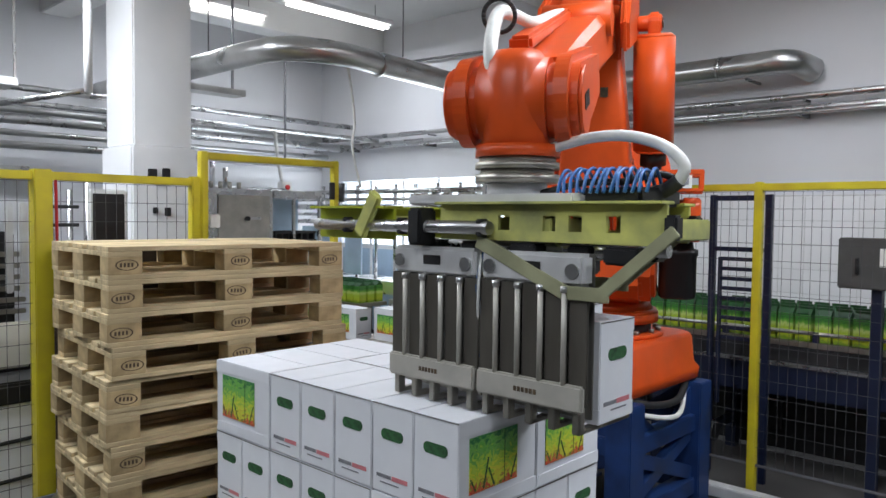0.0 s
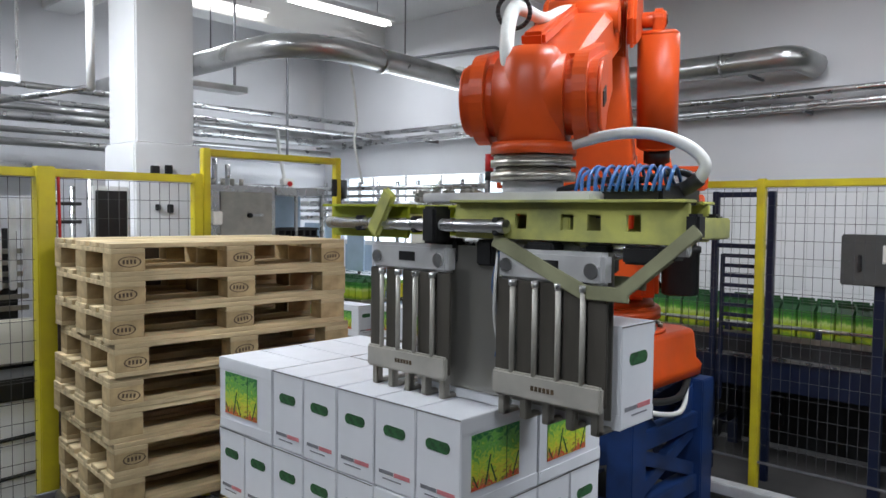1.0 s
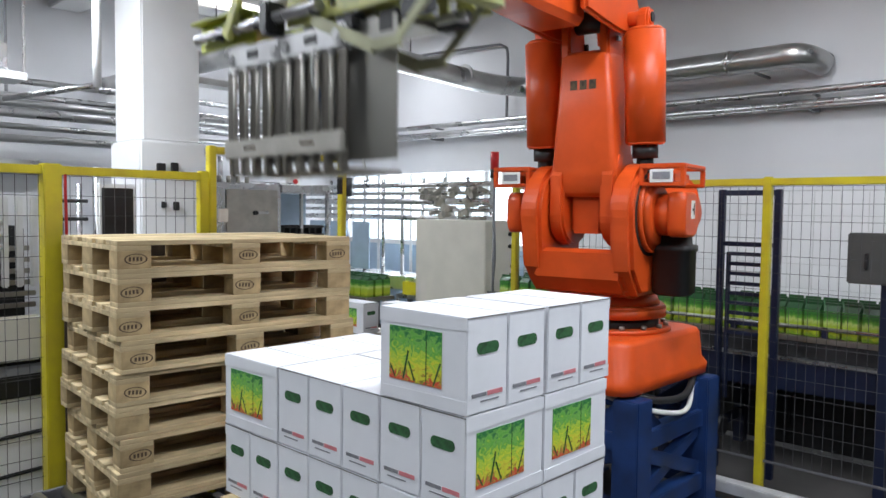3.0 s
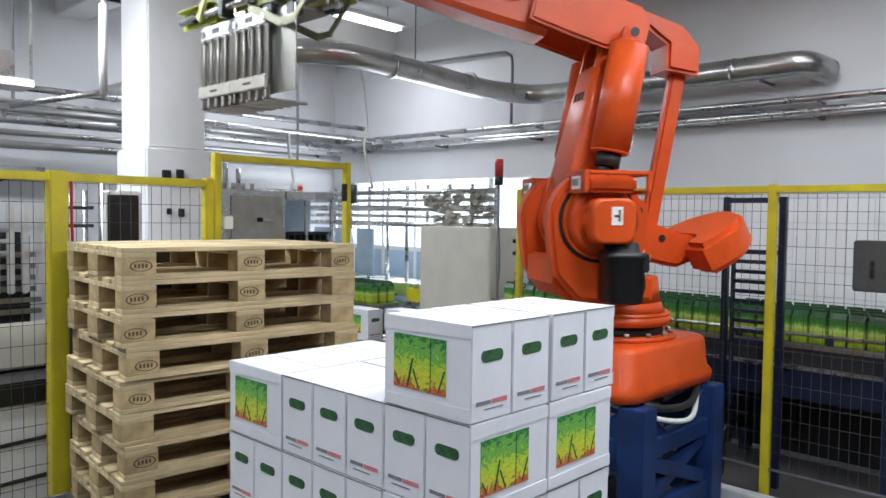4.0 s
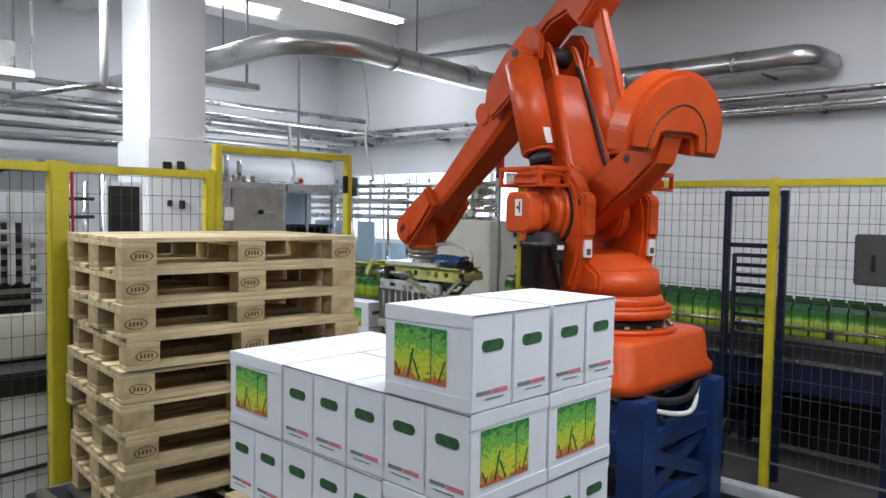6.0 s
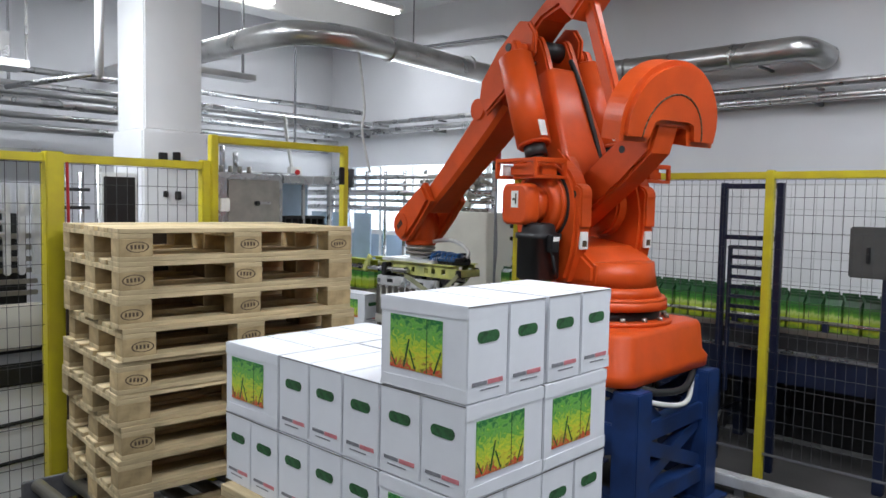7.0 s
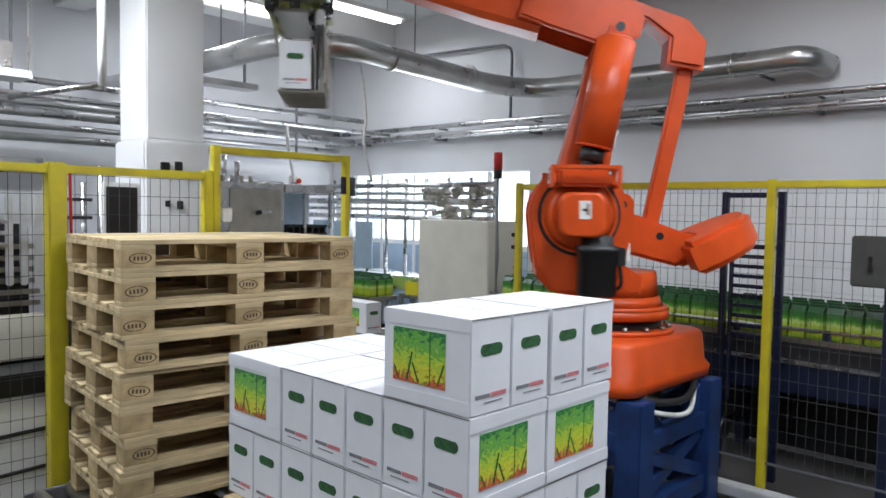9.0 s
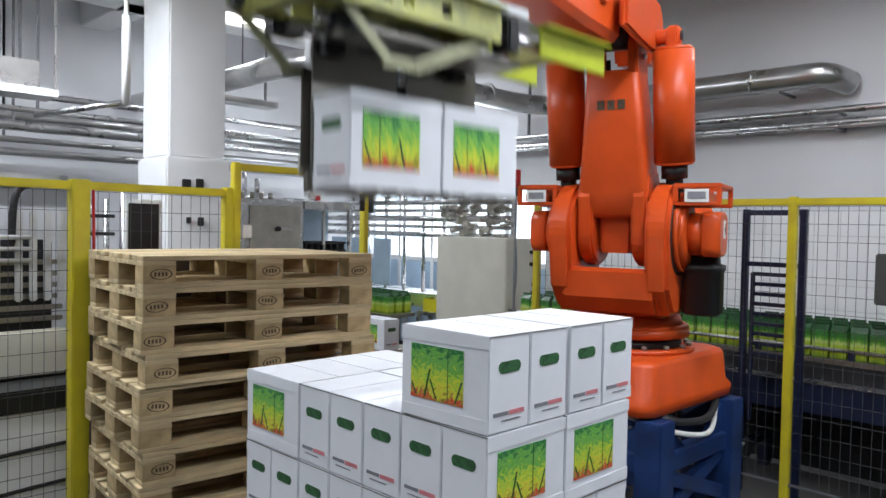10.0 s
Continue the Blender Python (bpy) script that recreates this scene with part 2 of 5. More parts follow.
def part(name, bm, material, parent=None, label="", at=None):
    me = bpy.data.meshes.new(name)
    bmesh.ops.recalc_face_normals(bm, faces=bm.faces[:])
    bm.to_mesh(me)
    bm.free()
    me.materials.append(M[material])
    ob = new(name, me)
    if parent:
        ob.parent = parent
    if at:
        ob.matrix_basis = at
    if label:
        ob["label"] = label
    return ob


def shared(name, me, parent=None, at=None, label=""):
    """Another object on the same mesh."""
    ob = new(name, me)
    if parent:
        ob.parent = parent
    if at:
        ob.matrix_basis = at
    if label:
        ob["label"] = label
    return ob


def one(name, material, parent, x0, x1, y0, y1, z0, z1, bev=0.004, label=""):
    bm = bmesh.new()
    bx(bm, x0, x1, y0, y1, z0, z1, bev)
    return part(name, bm, material, parent, label)


def rod(name, material, parent, p, q, r, seg=16, label=""):
    bm = bmesh.new()
    cy(bm, p, q, r, seg)
    return part(name, bm, material, parent, label)


def hose(name, material, parent, pts, r, label=""):
    bm = bmesh.new()
    tube(bm, pts, r)
    return part(name, bm, material, parent, label)


def empty(name, m, label="", category="", group="", kind=""):
    ob = new(name)
    ob.matrix_basis = m
    return tagged(ob, label, category, group, kind)

# ---- structure ----
WX, WY, CZ = 6.5, 8.4, 4.1      # wall planes and ceiling height


def setting(name, bm, material, label):
    return tagged(part(name, bm, material), label, "building", "", "structure")


bm = bmesh.new()
bx(bm, -6, 9.0, -6, 9.5, -0.2, 0.0)
setting("floor", bm, "floor", "worn grey concrete factory floor")
bm = bmesh.new()
bx(bm, -6, 9.0, -6, 9.5, CZ, CZ + 0.2)
for y, dz in ((1.0, 0.34), (4.15, 0.34), (7.3, 0.30)):
    bx(bm, -6, WX, y - 0.16, y + 0.16, CZ - dz, CZ + 0.01, 0.01)
for x in (0.2, 3.0):
    bx(bm, x - 0.16, x + 0.16, -6, WY, CZ - 0.30, CZ + 0.01, 0.01)
setting("ceiling", bm, "ceiling", "off-white painted concrete ceiling with beams")
# far wall beside the filling line, with an opening 4.95 to 8.2 wide
bm = bmesh.new()
bx(bm, WX, WX + 0.25, -6, 4.95, 0, CZ)
bx(bm, WX, WX + 0.25, 8.15, WY + 0.25, 0, CZ)
bx(bm, WX, WX + 0.25, 4.95, 8.15, 2.2, CZ)
setting("wall_east", bm, "wall", "white painted wall above a tiled band")
bm = bmesh.new()
bx(bm, -6, WX, WY, WY + 0.25, 0, CZ)
setting("wall_north", bm, "wall", "white painted far wall behind the pipes")
# two walls out of view, coloured dark so they bounce little light
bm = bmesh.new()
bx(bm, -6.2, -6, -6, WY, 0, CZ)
setting("wall_west", bm, "dim", "unseen grey wall, kept dark to cut bounced light")
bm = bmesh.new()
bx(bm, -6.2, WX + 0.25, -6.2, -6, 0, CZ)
setting("wall_south", bm, "dim", "unseen grey wall, kept dark to cut bounced light")
bm = bmesh.new()
bx(bm, 8.6, 8.62, 2.5, 9.45, -0.19, CZ)
bx(bm, 6.8, 8.6, 9.43, 9.45, -0.19, CZ)
setting("backdrop", bm, "daylight", "bright daylight beyond the opening")
win = empty("window_1", pose(WX + 0.12, 4.95, 0), "white framed glazing in the bright opening", "window", "", "structure")
for k in range(6):
    one("mullion", "column", win, -0.02, 0.02, 0.02 + k * 0.62, 0.07 + k * 0.62, 0, 2.2, 0.004)
one("transom", "column", win, -0.018, 0.018, 0.0, 3.2, 1.30, 1.36, 0.004)
one("lower_panel", "glass", win, -0.008, 0.008, 0.0, 3.2, 0.0, 1.30, 0.002, "pale blue lower panel")
# grout bed of the tiled band
bm = bmesh.new()
bx(bm, WX - 0.012, WX, -3.0, 4.95, 0, 1.95)
tiled = setting("tiled_band", bm, "grout", "band of white glazed wall tiles")


def column():
    c = empty("column", pose(2.67, 5.87, 0), "white painted square concrete column with a wider foot", "column", "", "structure")
    one("shaft", "column", c, 0, 0.5, 0, 0.5, 2.28, CZ, 0.012)
    one("foot", "column", c, -0.03, 0.53, -0.03, 0.53, 0, 2.28, 0.015)
    one("switch_box", "dark", c, 0.10, 0.17, -0.06, -0.03, 2.02, 2.10, 0.005)
    one("switch_box", "dark", c, 0.22, 0.28, -0.06, -0.03, 2.03, 2.11, 0.005)
    one("switch_box", "dark", c, 0.14, 0.18, -0.05, -0.03, 1.74, 1.79, 0.004)
    one("switch_box", "dark", c, 0.24, 0.29, -0.05, -0.03, 1.72, 1.79, 0.004)


column()


# ---- fences ----
def mesh_panel(parent, length, z0, z1, along, at):
    """Welded wire mesh, along x or y."""
    bm = bmesh.new()
    r = 0.0012
    n = int(length / 0.055)
    for i in range(1, n):
        a = i * length / n
        bx(bm, a - r, a + r, -r, r, z0, z1)
    k = int((z1 - z0) / 0.105)
    for i in range(k + 1):
        z = z0 + (z1 - z0) * i / k
        bx(bm, 0, length, -r * 1.2, r * 1.2, z - r * 1.2, z + r * 1.2)
    m = pose(0, 0, 0, 0, 0, 90 if along == "y" else 0)
    bmesh.ops.transform(bm, matrix=m, verts=bm.verts[:])
    return part("wire_mesh", bm, "mesh_wire", parent, "thin grey welded wire mesh", pose(*at))


def fence_x(x0, x1, y, top, label, posts=(), bottom=0.12):
    f = empty("safety_fence", pose(x0, y, 0), label, "fence", "safety fence")
    ln = x1 - x0
    one("top_rail", "yellow", f, 0, ln, -0.02, 0.02, top - 0.045, top, 0.004)
    one("bottom_rail", "yellow", f, 0, ln, -0.02, 0.02, bottom - 0.04, bottom, 0.004)
    for p, w in posts:
        one("post", "yellow", f, p - x0 - w / 2, p - x0 + w / 2, -w / 2 - 0.002, w / 2 + 0.002, 0, top + 0.01, 0.006)
    mesh_panel(f, ln, bottom, top - 0.05, "x", (0, 0, 0))
    return f


def fence_y(x, y0, y1, top, label, posts=(), bottom=0.12):
    f = empty("safety_fence", pose(x, y0, 0), label, "fence", "safety fence")
    ln = y1 - y0
    one("top_rail", "yellow", f, -0.02, 0.02, 0, ln, top - 0.045, top, 0.004)
    one("bottom_rail", "wire", f, -0.008, 0.008, 0, ln, bottom - 0.015, bottom, 0.003)
    for p, w in posts:
        one("post", "yellow", f, -w / 2 - 0.002, w / 2 + 0.002, p - y0 - w / 2, p - y0 + w / 2, 0, top + 0.01, 0.006)
    mesh_panel(f, ln, bottom, top - 0.05, "y", (0, 0, 0))
    return f


fence_x(-1.2, 1.40, 4.15, 1.955, "yellow steel safety fence with wire mesh by the pallet stack", ((1.40, 0.09),))
fence_x(1.44, 2.26, 4.15, 1.955, "yellow safety fence panel beside the tall gate", ((2.26, 0.06),))
fence_y(4.76, -1.6, 3.74, 1.97, "yellow safety fence with wire mesh behind the robot", ((1.74, 0.05), (3.72, 0.05), (-0.2, 0.05)), 0.2)


def gate():
    g = empty("pallet_gate", pose(2.28, 4.13, 0), "tall yellow steel gate frame in the fence", "gate")
    one("post", "yellow", g, 0, 0.045, -0.028, 0.028, 0, 2.12, 0.005)
    one("post", "yellow", g, 1.005, 1.045, -0.028, 0.028, 0, 2.12, 0.005)
    one("lintel", "yellow", g, 0.045, 1.005, -0.022, 0.022, 2.072, 2.115, 0.005)
    one("light_sensor", "dark", g, 0.955, 0.995, -0.05, -0.03, 1.85, 1.97, 0.004, "small black sensor")
    one("light_sensor", "label", g, 0.05, 0.11, -0.05, -0.03, 1.66, 1.74, 0.004, "small white sensor")


gate()

# ---- ducts and pipes ----


def pipe(name, label, pts, r, material="duct", cat="pipe", seg=20, sub=6, kind=""):
    bm = bmesh.new()
    tube(bm, pts, r, seg, sub)
    return tagged(part(name, bm, material), label, cat, "", kind)


duct = empty("ventilation_duct", pose(0, 0, 0), "large shiny galvanised ventilation duct under the ceiling", "duct")
bm = bmesh.new()
tube(bm, [(3.40, 8.3, 3.05), (3.40, 6.4, 3.05), (3.40, 5.35, 3.05), (3.50, 4.96, 3.05), (3.85, 4.80, 3.05), (4.4, 4.80, 3.04), (5.4, 4.80, 3.0), (5.85, 4.76, 3.0),
          (6.12, 4.6, 3.0), (6.2, 4.2, 3.0), (6.2, 3.2, 3.0), (6.2, 2.4, 3.0), (6.24, 2.08, 3.0), (6.45, 1.96, 2.95)], 0.098, 24, 6)
part("pipe_run", bm, "duct", duct)
for x in (4.3, 5.3):
    bm = bmesh.new()
    cy(bm, (x, 4.80, 3.03), (x + 0.03, 4.80, 3.03), 0.103, 28)
    part("joint_band", bm, "duct", duct)
for y in (3.6, 2.6):
    bm = bmesh.new()
    cy(bm, (6.2, y, 3.0), (6.2, y + 0.03, 3.0), 0.103, 28)
    part("joint_band", bm, "duct", duct)
for x, y in ((4.6, 4.80), (3.4, 6.0)):
    rod("hanger", "wire", duct, (x, y, 3.14), (x, y, CZ - 0.001), 0.006)
for y in (2.4, 4.0):
    one("wall_bracket", "wire", duct, 6.2, WX - 0.001, y - 0.012, y + 0.012, 2.885, 2.905, 0.002)

for z, r, dx, lab in ((2.74, 0.028, 0.12, "bright steel pipe along the wall"), (2.64, 0.036, 0.10, "pale insulated pipe along the wall"), (2.60, 0.016, 0.2, "thin steel pipe along the wall")):
    p = pipe("wall_pipe", lab, [(WX - dx, -3.0, z), (WX - dx, 3.0, z), (WX - dx, WY - 0.1, z)], r, "inox", sub=2)
    for y in (0.6, 2.0, 3.4, 4.8, 6.2, 7.6):
        one("bracket", "wire", p, WX - dx - 0.01, WX - 0.001, y - 0.012, y + 0.012, z - r - 0.012, z - r + 0.004, 0)
for k, (z, y, r) in enumerate(((2.72, 7.9, 0.04), (2.60, 7.6, 0.05), (2.50, 7.9, 0.03), (2.86, 7.4, 0.03), (2.40, 8.1, 0.04), (2.66, 6.9, 0.025))):
    p = pipe("overhead_pipe", "steel pipe in the bundle along the far wall", [(-5.0, y, z), (0, y, z), (WX - 0.3, y, z)], r, "inox" if k % 2 else "duct", sub=2)
    for x in (-1.5, 2.0):
        one("hanger", "wire", p, x - 0.01, x + 0.01, y - 0.01, y + 0.01, z + r - 0.003, CZ - 0.001, 0)
for k in range(3):
    y = 6.2 + 0.5 * k
    p = pipe("overhead_pipe", "thin steel pipe crossing the hall", [(0.4 + 0.25 * k, 4.6, 2.75), (0.4 + 0.25 * k, 6.2, 2.75), (0.4 + 0.25 * k, 8.3, 2.75)], 0.025, "inox", sub=2)
    one("hanger", "hose_white", p, 0.39 + 0.25 * k, 0.41 + 0.25 * k, 5.6, 5.62, 2.77, CZ - 0.001, 0)
tray = empty("cable_tray", pose(0, 8.0, 2.12), "grey sheet-metal cable tray under the ceiling", "cable tray")
one("channel", "duct", tray, -4.0, 2.6, 0, 0.22, 0, 0.07, 0.004)
for x in (-2.2, -0.4, 1.3):
    one("hanger", "hose_white", tray, x, x + 0.02, 0.09, 0.11, 0.07, CZ - 2.121, 0)
dr = pipe("drop_conduit", "white conduit dropping from the ceiling with a thick sleeve", [(2.2, 5.55, CZ - 0.001), (2.2, 5.55, 3.3), (2.2, 5.55, 2.58)], 0.016, "hose_white", "conduit", sub=2)
rod("sleeve", "column", dr, (2.2, 5.55, 2.6), (2.2, 5.55, 3.25), 0.03)
rod("branch", "inox", dr, (2.2, 5.55, 2.62), (1.75, 6.1, 2.52), 0.022)
tr = empty("air_trunk", pose(0, 6.15, 2.68), "white and grey sheet-metal air trunk hung under the ceiling", "duct")
one("ledge", "column", tr, -2.2, 1.93, 0, 0.3, 0, 0.06, 0.004)
one("box", "duct", tr, 1.25, 1.80, 0.02, 0.28, 0.061, 0.26, 0.006, "grey sheet-metal box")
one("box", "column", tr, -2.0, 1.1, 0.02, 0.28, 0.061, 0.26, 0.006, "white sheet-metal box")
for x in (-1.2, 0.3, 1.9):
    one("hanger", "duct", tr, x, x + 0.018, 0.0, 0.018, 0.061, CZ - 2.681, 0)
for x0, x1, y, z in ((3.3, 4.15, 6.6, 2.92), (3.2, 5.2, 7.2, 2.30)):
    t2 = empty("cable_tray", pose(x0, y, z), "grey sheet-metal cable tray with a raised edge", "cable tray")
    one("channel", "duct", t2, 0, x1 - x0, 0, 0.2, 0, 0.012, 0.002)
    one("edge", "duct", t2, 0, x1 - x0, -0.004, 0.0, 0, 0.06, 0.001)
    for x in (0.1, x1 - x0 - 0.1):
        one("hanger", "wire", t2, x, x + 0.02, 0.09, 0.11, 0.012, CZ - z - 0.001, 0)
pipe("conduit", "thin dark conduit with a drop to the wall pipes", [(6.42, 6.6, 3.62), (6.42, 5.45, 3.58), (6.42, 5.24, 3.55), (6.42, 5.17, 3.46), (6.42, 5.17, 3.1), (6.42, 5.17, 2.76)], 0.016, "wire", sub=4)
pipe("drop_cable", "white cable hanging down from the duct", [(3.98, 4.80, 2.955), (4.02, 4.80, 2.75), (4.05, 4.80, 2.5), (4.03, 4.8, 2.3), (4.12, 4.80, 1.98)], 0.011, "hose_white", "cable")
dp = pipe("drop_pole", "slanting white conduit with a small white box", [(4.70, 6.9, 2.66), (4.73, 6.9, 2.4), (4.80, 6.9, 2.06)], 0.02, "hose_white", "conduit")
one("end_box", "label", dp, 4.74, 4.88, 6.83, 6.92, 1.98, 2.10, 0.01)
rod("red_button", "red", dp, (4.81, 6.832, 2.04), (4.81, 6.81, 2.04), 0.028)

# a tube fixture at every light, the added fill lights included
for tx, ty, watts in TUBES_AND_FILL:
    f = empty("ceiling_lamp", pose(tx, ty, 3.9), "lit fluorescent tube lamp under the ceiling, most added out of view as fill", "lamp", "ceiling lamps")
    one("housing", "column", f, -0.7, 0.7, -0.09, 0.09, 0.0, 0.05, 0.006)
    rod("lit_tube", "tube", f, (-0.66, -0.04, -0.03), (0.66, -0.04, -0.03), 0.016, 12, "glowing white tube")
    rod("lit_tube", "tube", f, (-0.66, 0.04, -0.03), (0.66, 0.04, -0.03), 0.016, 12, "glowing white tube")
    for x in (-0.5, 0.5):
        rod("suspension", "wire", f, (x, 0, 0.05), (x, 0, CZ - 3.9), 0.004, 8)

# ---- cartons ----
W, L, HC = 0.18, 0.36, 0.273
SX, SY, SZ = 1.49, 1.32, 0.644      # near corner of the stack, top of its pallet


def carton(m, label, group=""):
    c = empty("carton", m, label, "carton", group)
    w, l = W / 2 - 0.0035, L / 2 - 0.004
    bm = bmesh.new()
    bx(bm, -w, w, -l, l, 0, HC - 0.003, 0.003)
    part("body", bm, "carton", c)
    for s in (-1, 1):
        # lid flap over each long side, with slanted ends
        bm = bmesh.new()
        prof = [(-l, HC - 0.004), (l, HC - 0.004), (l, HC - 0.047), (-l, HC - 0.040)]
        slab(bm, prof, 0, 0.0022, 0, pose(-w, 0, 0, 0, 0, 90) if s < 0 else pose(w + 0.0022, 0, 0, 0, 0, 90))
        part("lid_flap", bm, "carton", c)
        bm = bmesh.new()
        x = s * (w + 0.0012)
        ya, yb = (-0.082, 0.132) if s < 0 else (-0.132, 0.082)
        bx(bm, x - 0.0012, x + 0.0012, ya, yb, HC * 0.22, HC * 0.80)
        pp = part("print_panel", bm, "print", c, "green and yellow printed picture")
        bm = bmesh.new()
        for a, b, za, zb, tilt in ((0.28, 0.0016, 0.23, 0.795, 0), (0.72, 0.0035, 0.24, 0.56, 14), (0.50, 0.003, 0.24, 0.46, -24), (0.14, 0.003, 0.24, 0.50, 22), (0.88, 0.0025, 0.24, 0.40, -30)):
            yy = ya + (yb - ya) * a
            hh = HC * (zb - za)
            bx(bm, -0.0016, 0.0016, -b, b, 0, hh, 0, pose(x, yy, HC * za, tilt, 0, 0))
        part("print_stalk", bm, "cap", pp)
        bm = bmesh.new()
        prof = [(-l, 0.001), (l, 0.001), (l - 0.012, 0.036), (-l, 0.040)]
        slab(bm, prof, 0, 0.0018, 0, pose(-w, 0, 0, 0, 0, 90) if s < 0 else pose(w + 0.0018, 0, 0, 0, 0, 90))
        part("bottom_flap", bm, "carton", c)
        # handle hole and print on each end
        y = s * (l + 0.0008)
        bm = bmesh.new()
        bx(bm, -w, w, y - 0.0006, y + 0.0006, HC - 0.0075, HC - 0.0045)
        part("lid_seam", bm, "edge", c, "dark cut edge of the lid")
        bm = bmesh.new()
        pr = []
        for k in range(16):
            a = 2 * math.pi * k / 16
            pr.append((0.030 * (1 if math.cos(a) > 0 else -1) + 0.017 * math.cos(a), HC * 0.66 + 0.017 * math.sin(a)))
        slab(bm, pr, y - 0.0008, y + 0.0008)
        part("handle_hole", bm, "hole", c, "dark green punched handle hole")
        bm = bmesh.new()
        bx(bm, (0.0 if s < 0 else -0.066), (0.066 if s < 0 else 0.0), y - 0.0006, y + 0.0006, 0.045, 0.058)
        part("print_bar", bm, "red_ink", c, "red printed bar")
        bm = bmesh.new()
        bx(bm, (-0.066 if s < 0 else 0.004), (-0.004 if s < 0 else 0.066), y - 0.0006, y + 0.0006, 0.046, 0.057)
        bx(bm, -0.03, 0.05, y - 0.0006, y + 0.0006, 0.030, 0.034)
        part("print_bar", bm, "grey_ink", c, "grey printed bar")
    return c


CL = "white cardboard carton with green picture"
first = carton(pose(SX + W / 2, SY + L / 2, SZ + 2 * HC), CL + " set on top", "palletised cartons")
jit = random.Random(4)


def put(x, y, z, turned, label):
    j = jit.uniform(-0.0015, 0.0015)
    c = copy_thing(first, pose(SX + x + j, SY + y + jit.uniform(-0.001, 0.001), z, 0, 0, (90 if turned else 0) + jit.uniform(-0.35, 0.35)))
    c["label"] = label
    return c


T2 = SZ + HC
for i in range(1, 4):
    put(W * (i + 0.5) + (0.012 if i > 1 else 0.0), L / 2, SZ + 2 * HC, False, CL + " on the top layer")
for i in range(5):
    for k in range(2):
        put(L * (k + 0.5), W * (i + 0.5), T2, True, CL + " in the middle layer")
for i in range(4):
    put(W * (i + 0.5), 5 * W + L / 2, T2, False, CL + " in the middle layer")
for i in range(4):
    put(W * (i + 0.5), L / 2, SZ, False, CL + " in the bottom layer")
for i in range(5):
    for k in range(2):
        put(L * (k + 0.5), L + W * (i + 0.5), SZ, True, CL + " in the bottom layer")

# ---- pallets ----


def piece(name, material, sx, sy, sz):
    bm = bmesh.new()
    bx(bm, 0, sx, 0, sy, 0, sz)
    bmesh.ops.bevel(bm, geom=bm.edges[:], offset=0.0025, segments=1, affect="EDGES")
    me = bpy.data.meshes.new(name)
    bm.to_mesh(me)
    bm.free()
    me.materials.append(M[material])
    return me


PM = {
    "wide": piece("deck_board", "wood", 1.2, 0.145, 0.022), "slim": piece("deck_board", "wood", 1.2, 0.10, 0.022),
    "cross": piece("cross_board", "wood", 0.145, 0.8, 0.022), "run": piece("runner_board", "wood", 1.2, 0.10, 0.022), "runw": piece("runner_board", "wood", 1.2, 0.145, 0.022),
    "block": piece("block", "wood_end", 0.145, 0.10, 0.078), "blockw": piece("block", "wood_end", 0.145, 0.145, 0.078),
}
bm = bmesh.new()
for k in range(20):
    a, b = 2 * math.pi * k / 20, 2 * math.pi * (k + 1) / 20
    for r in (1.0,):
        v = [bm.verts.new((0.05 * math.cos(t) * q, 0, 0.024 * math.sin(t) * q)) for t, q in ((a, 1), (b, 1), (b, 0.86), (a, 0.86))]
        bm.faces.new(v)
for k in range(4):
    bx(bm, -0.03 + k * 0.016, -0.021 + k * 0.016, -0.0004, 0.0004, -0.009, 0.009)
STAMP = bpy.data.meshes.new("burnt_stamp")
bm.to_mesh(STAMP)
bm.free()
STAMP.materials.append(M["stamp"])


srng = random.Random(21)


def pallet(m, label, group=""):
    p = empty("pallet", m, label, "pallet", group)
    for y, k in ((0, "wide"), (0.174, "slim"), (0.3275, "wide"), (0.5265, "slim"), (0.655, "wide")):
        shared("deck_board", PM[k], p, pose(0, y, 0.122))
    for x in (0, 0.5275, 1.055):
        shared("cross_board", PM["cross"], p, pose(x, 0, 0.0995))
        for y, k in ((0, "block"), (0.3275, "blockw"), (0.70, "block")):
            b = shared("block", PM[k], p, pose(x, y, 0.022))
            if y == 0 and srng.random() < 0.62:
                shared("burnt_stamp", STAMP, b, pose(0.0725 + srng.uniform(-0.015, 0.015), -0.0012, 0.04 + srng.uniform(-0.006, 0.006), 0, srng.uniform(-7, 7), 0), "dark burnt oval stamp")
    for y, k in ((0, "run"), (0.3275, "runw"), (0.70, "run")):
        shared("runner_board", PM[k], p, pose(0, y, 0.0))
    return p


pj = random.Random(11)
for i in range(9):
    pallet(pose(1.335 + pj.uniform(-0.012, 0.012), 3.175 + pj.uniform(-0.012, 0.012), 1.602 - 0.144 - 0.1442 * i, 0, 0, -4.5 + pj.uniform(-0.6, 0.6)),
           "pale pine pallet in the tall stack", "stacked empty pallets")
# dark brown plate added behind the stack so the pallet gaps look shaded
stop = empty("pallet_stop", pose(1.42, 4.03, 0, 0, 0, -4.5), "dark brown plate added behind the pallet stack to darken its gaps", "stop plate")
one("plate", "gap_brown", stop, 0, 1.05, 0, 0.012, 0.31, 1.585, 0.003)
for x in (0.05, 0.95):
    one("post", "gap_brown", stop, x, x + 0.05, 0.0125, 0.05, 0, 1.58, 0.004)
# under the cartons: long side along y
pallet(pose(SX - 0.04 + 0.8, SY + 0.02, SZ - 0.144, 0, 0, 90), "pale pine pallet under the white cartons")


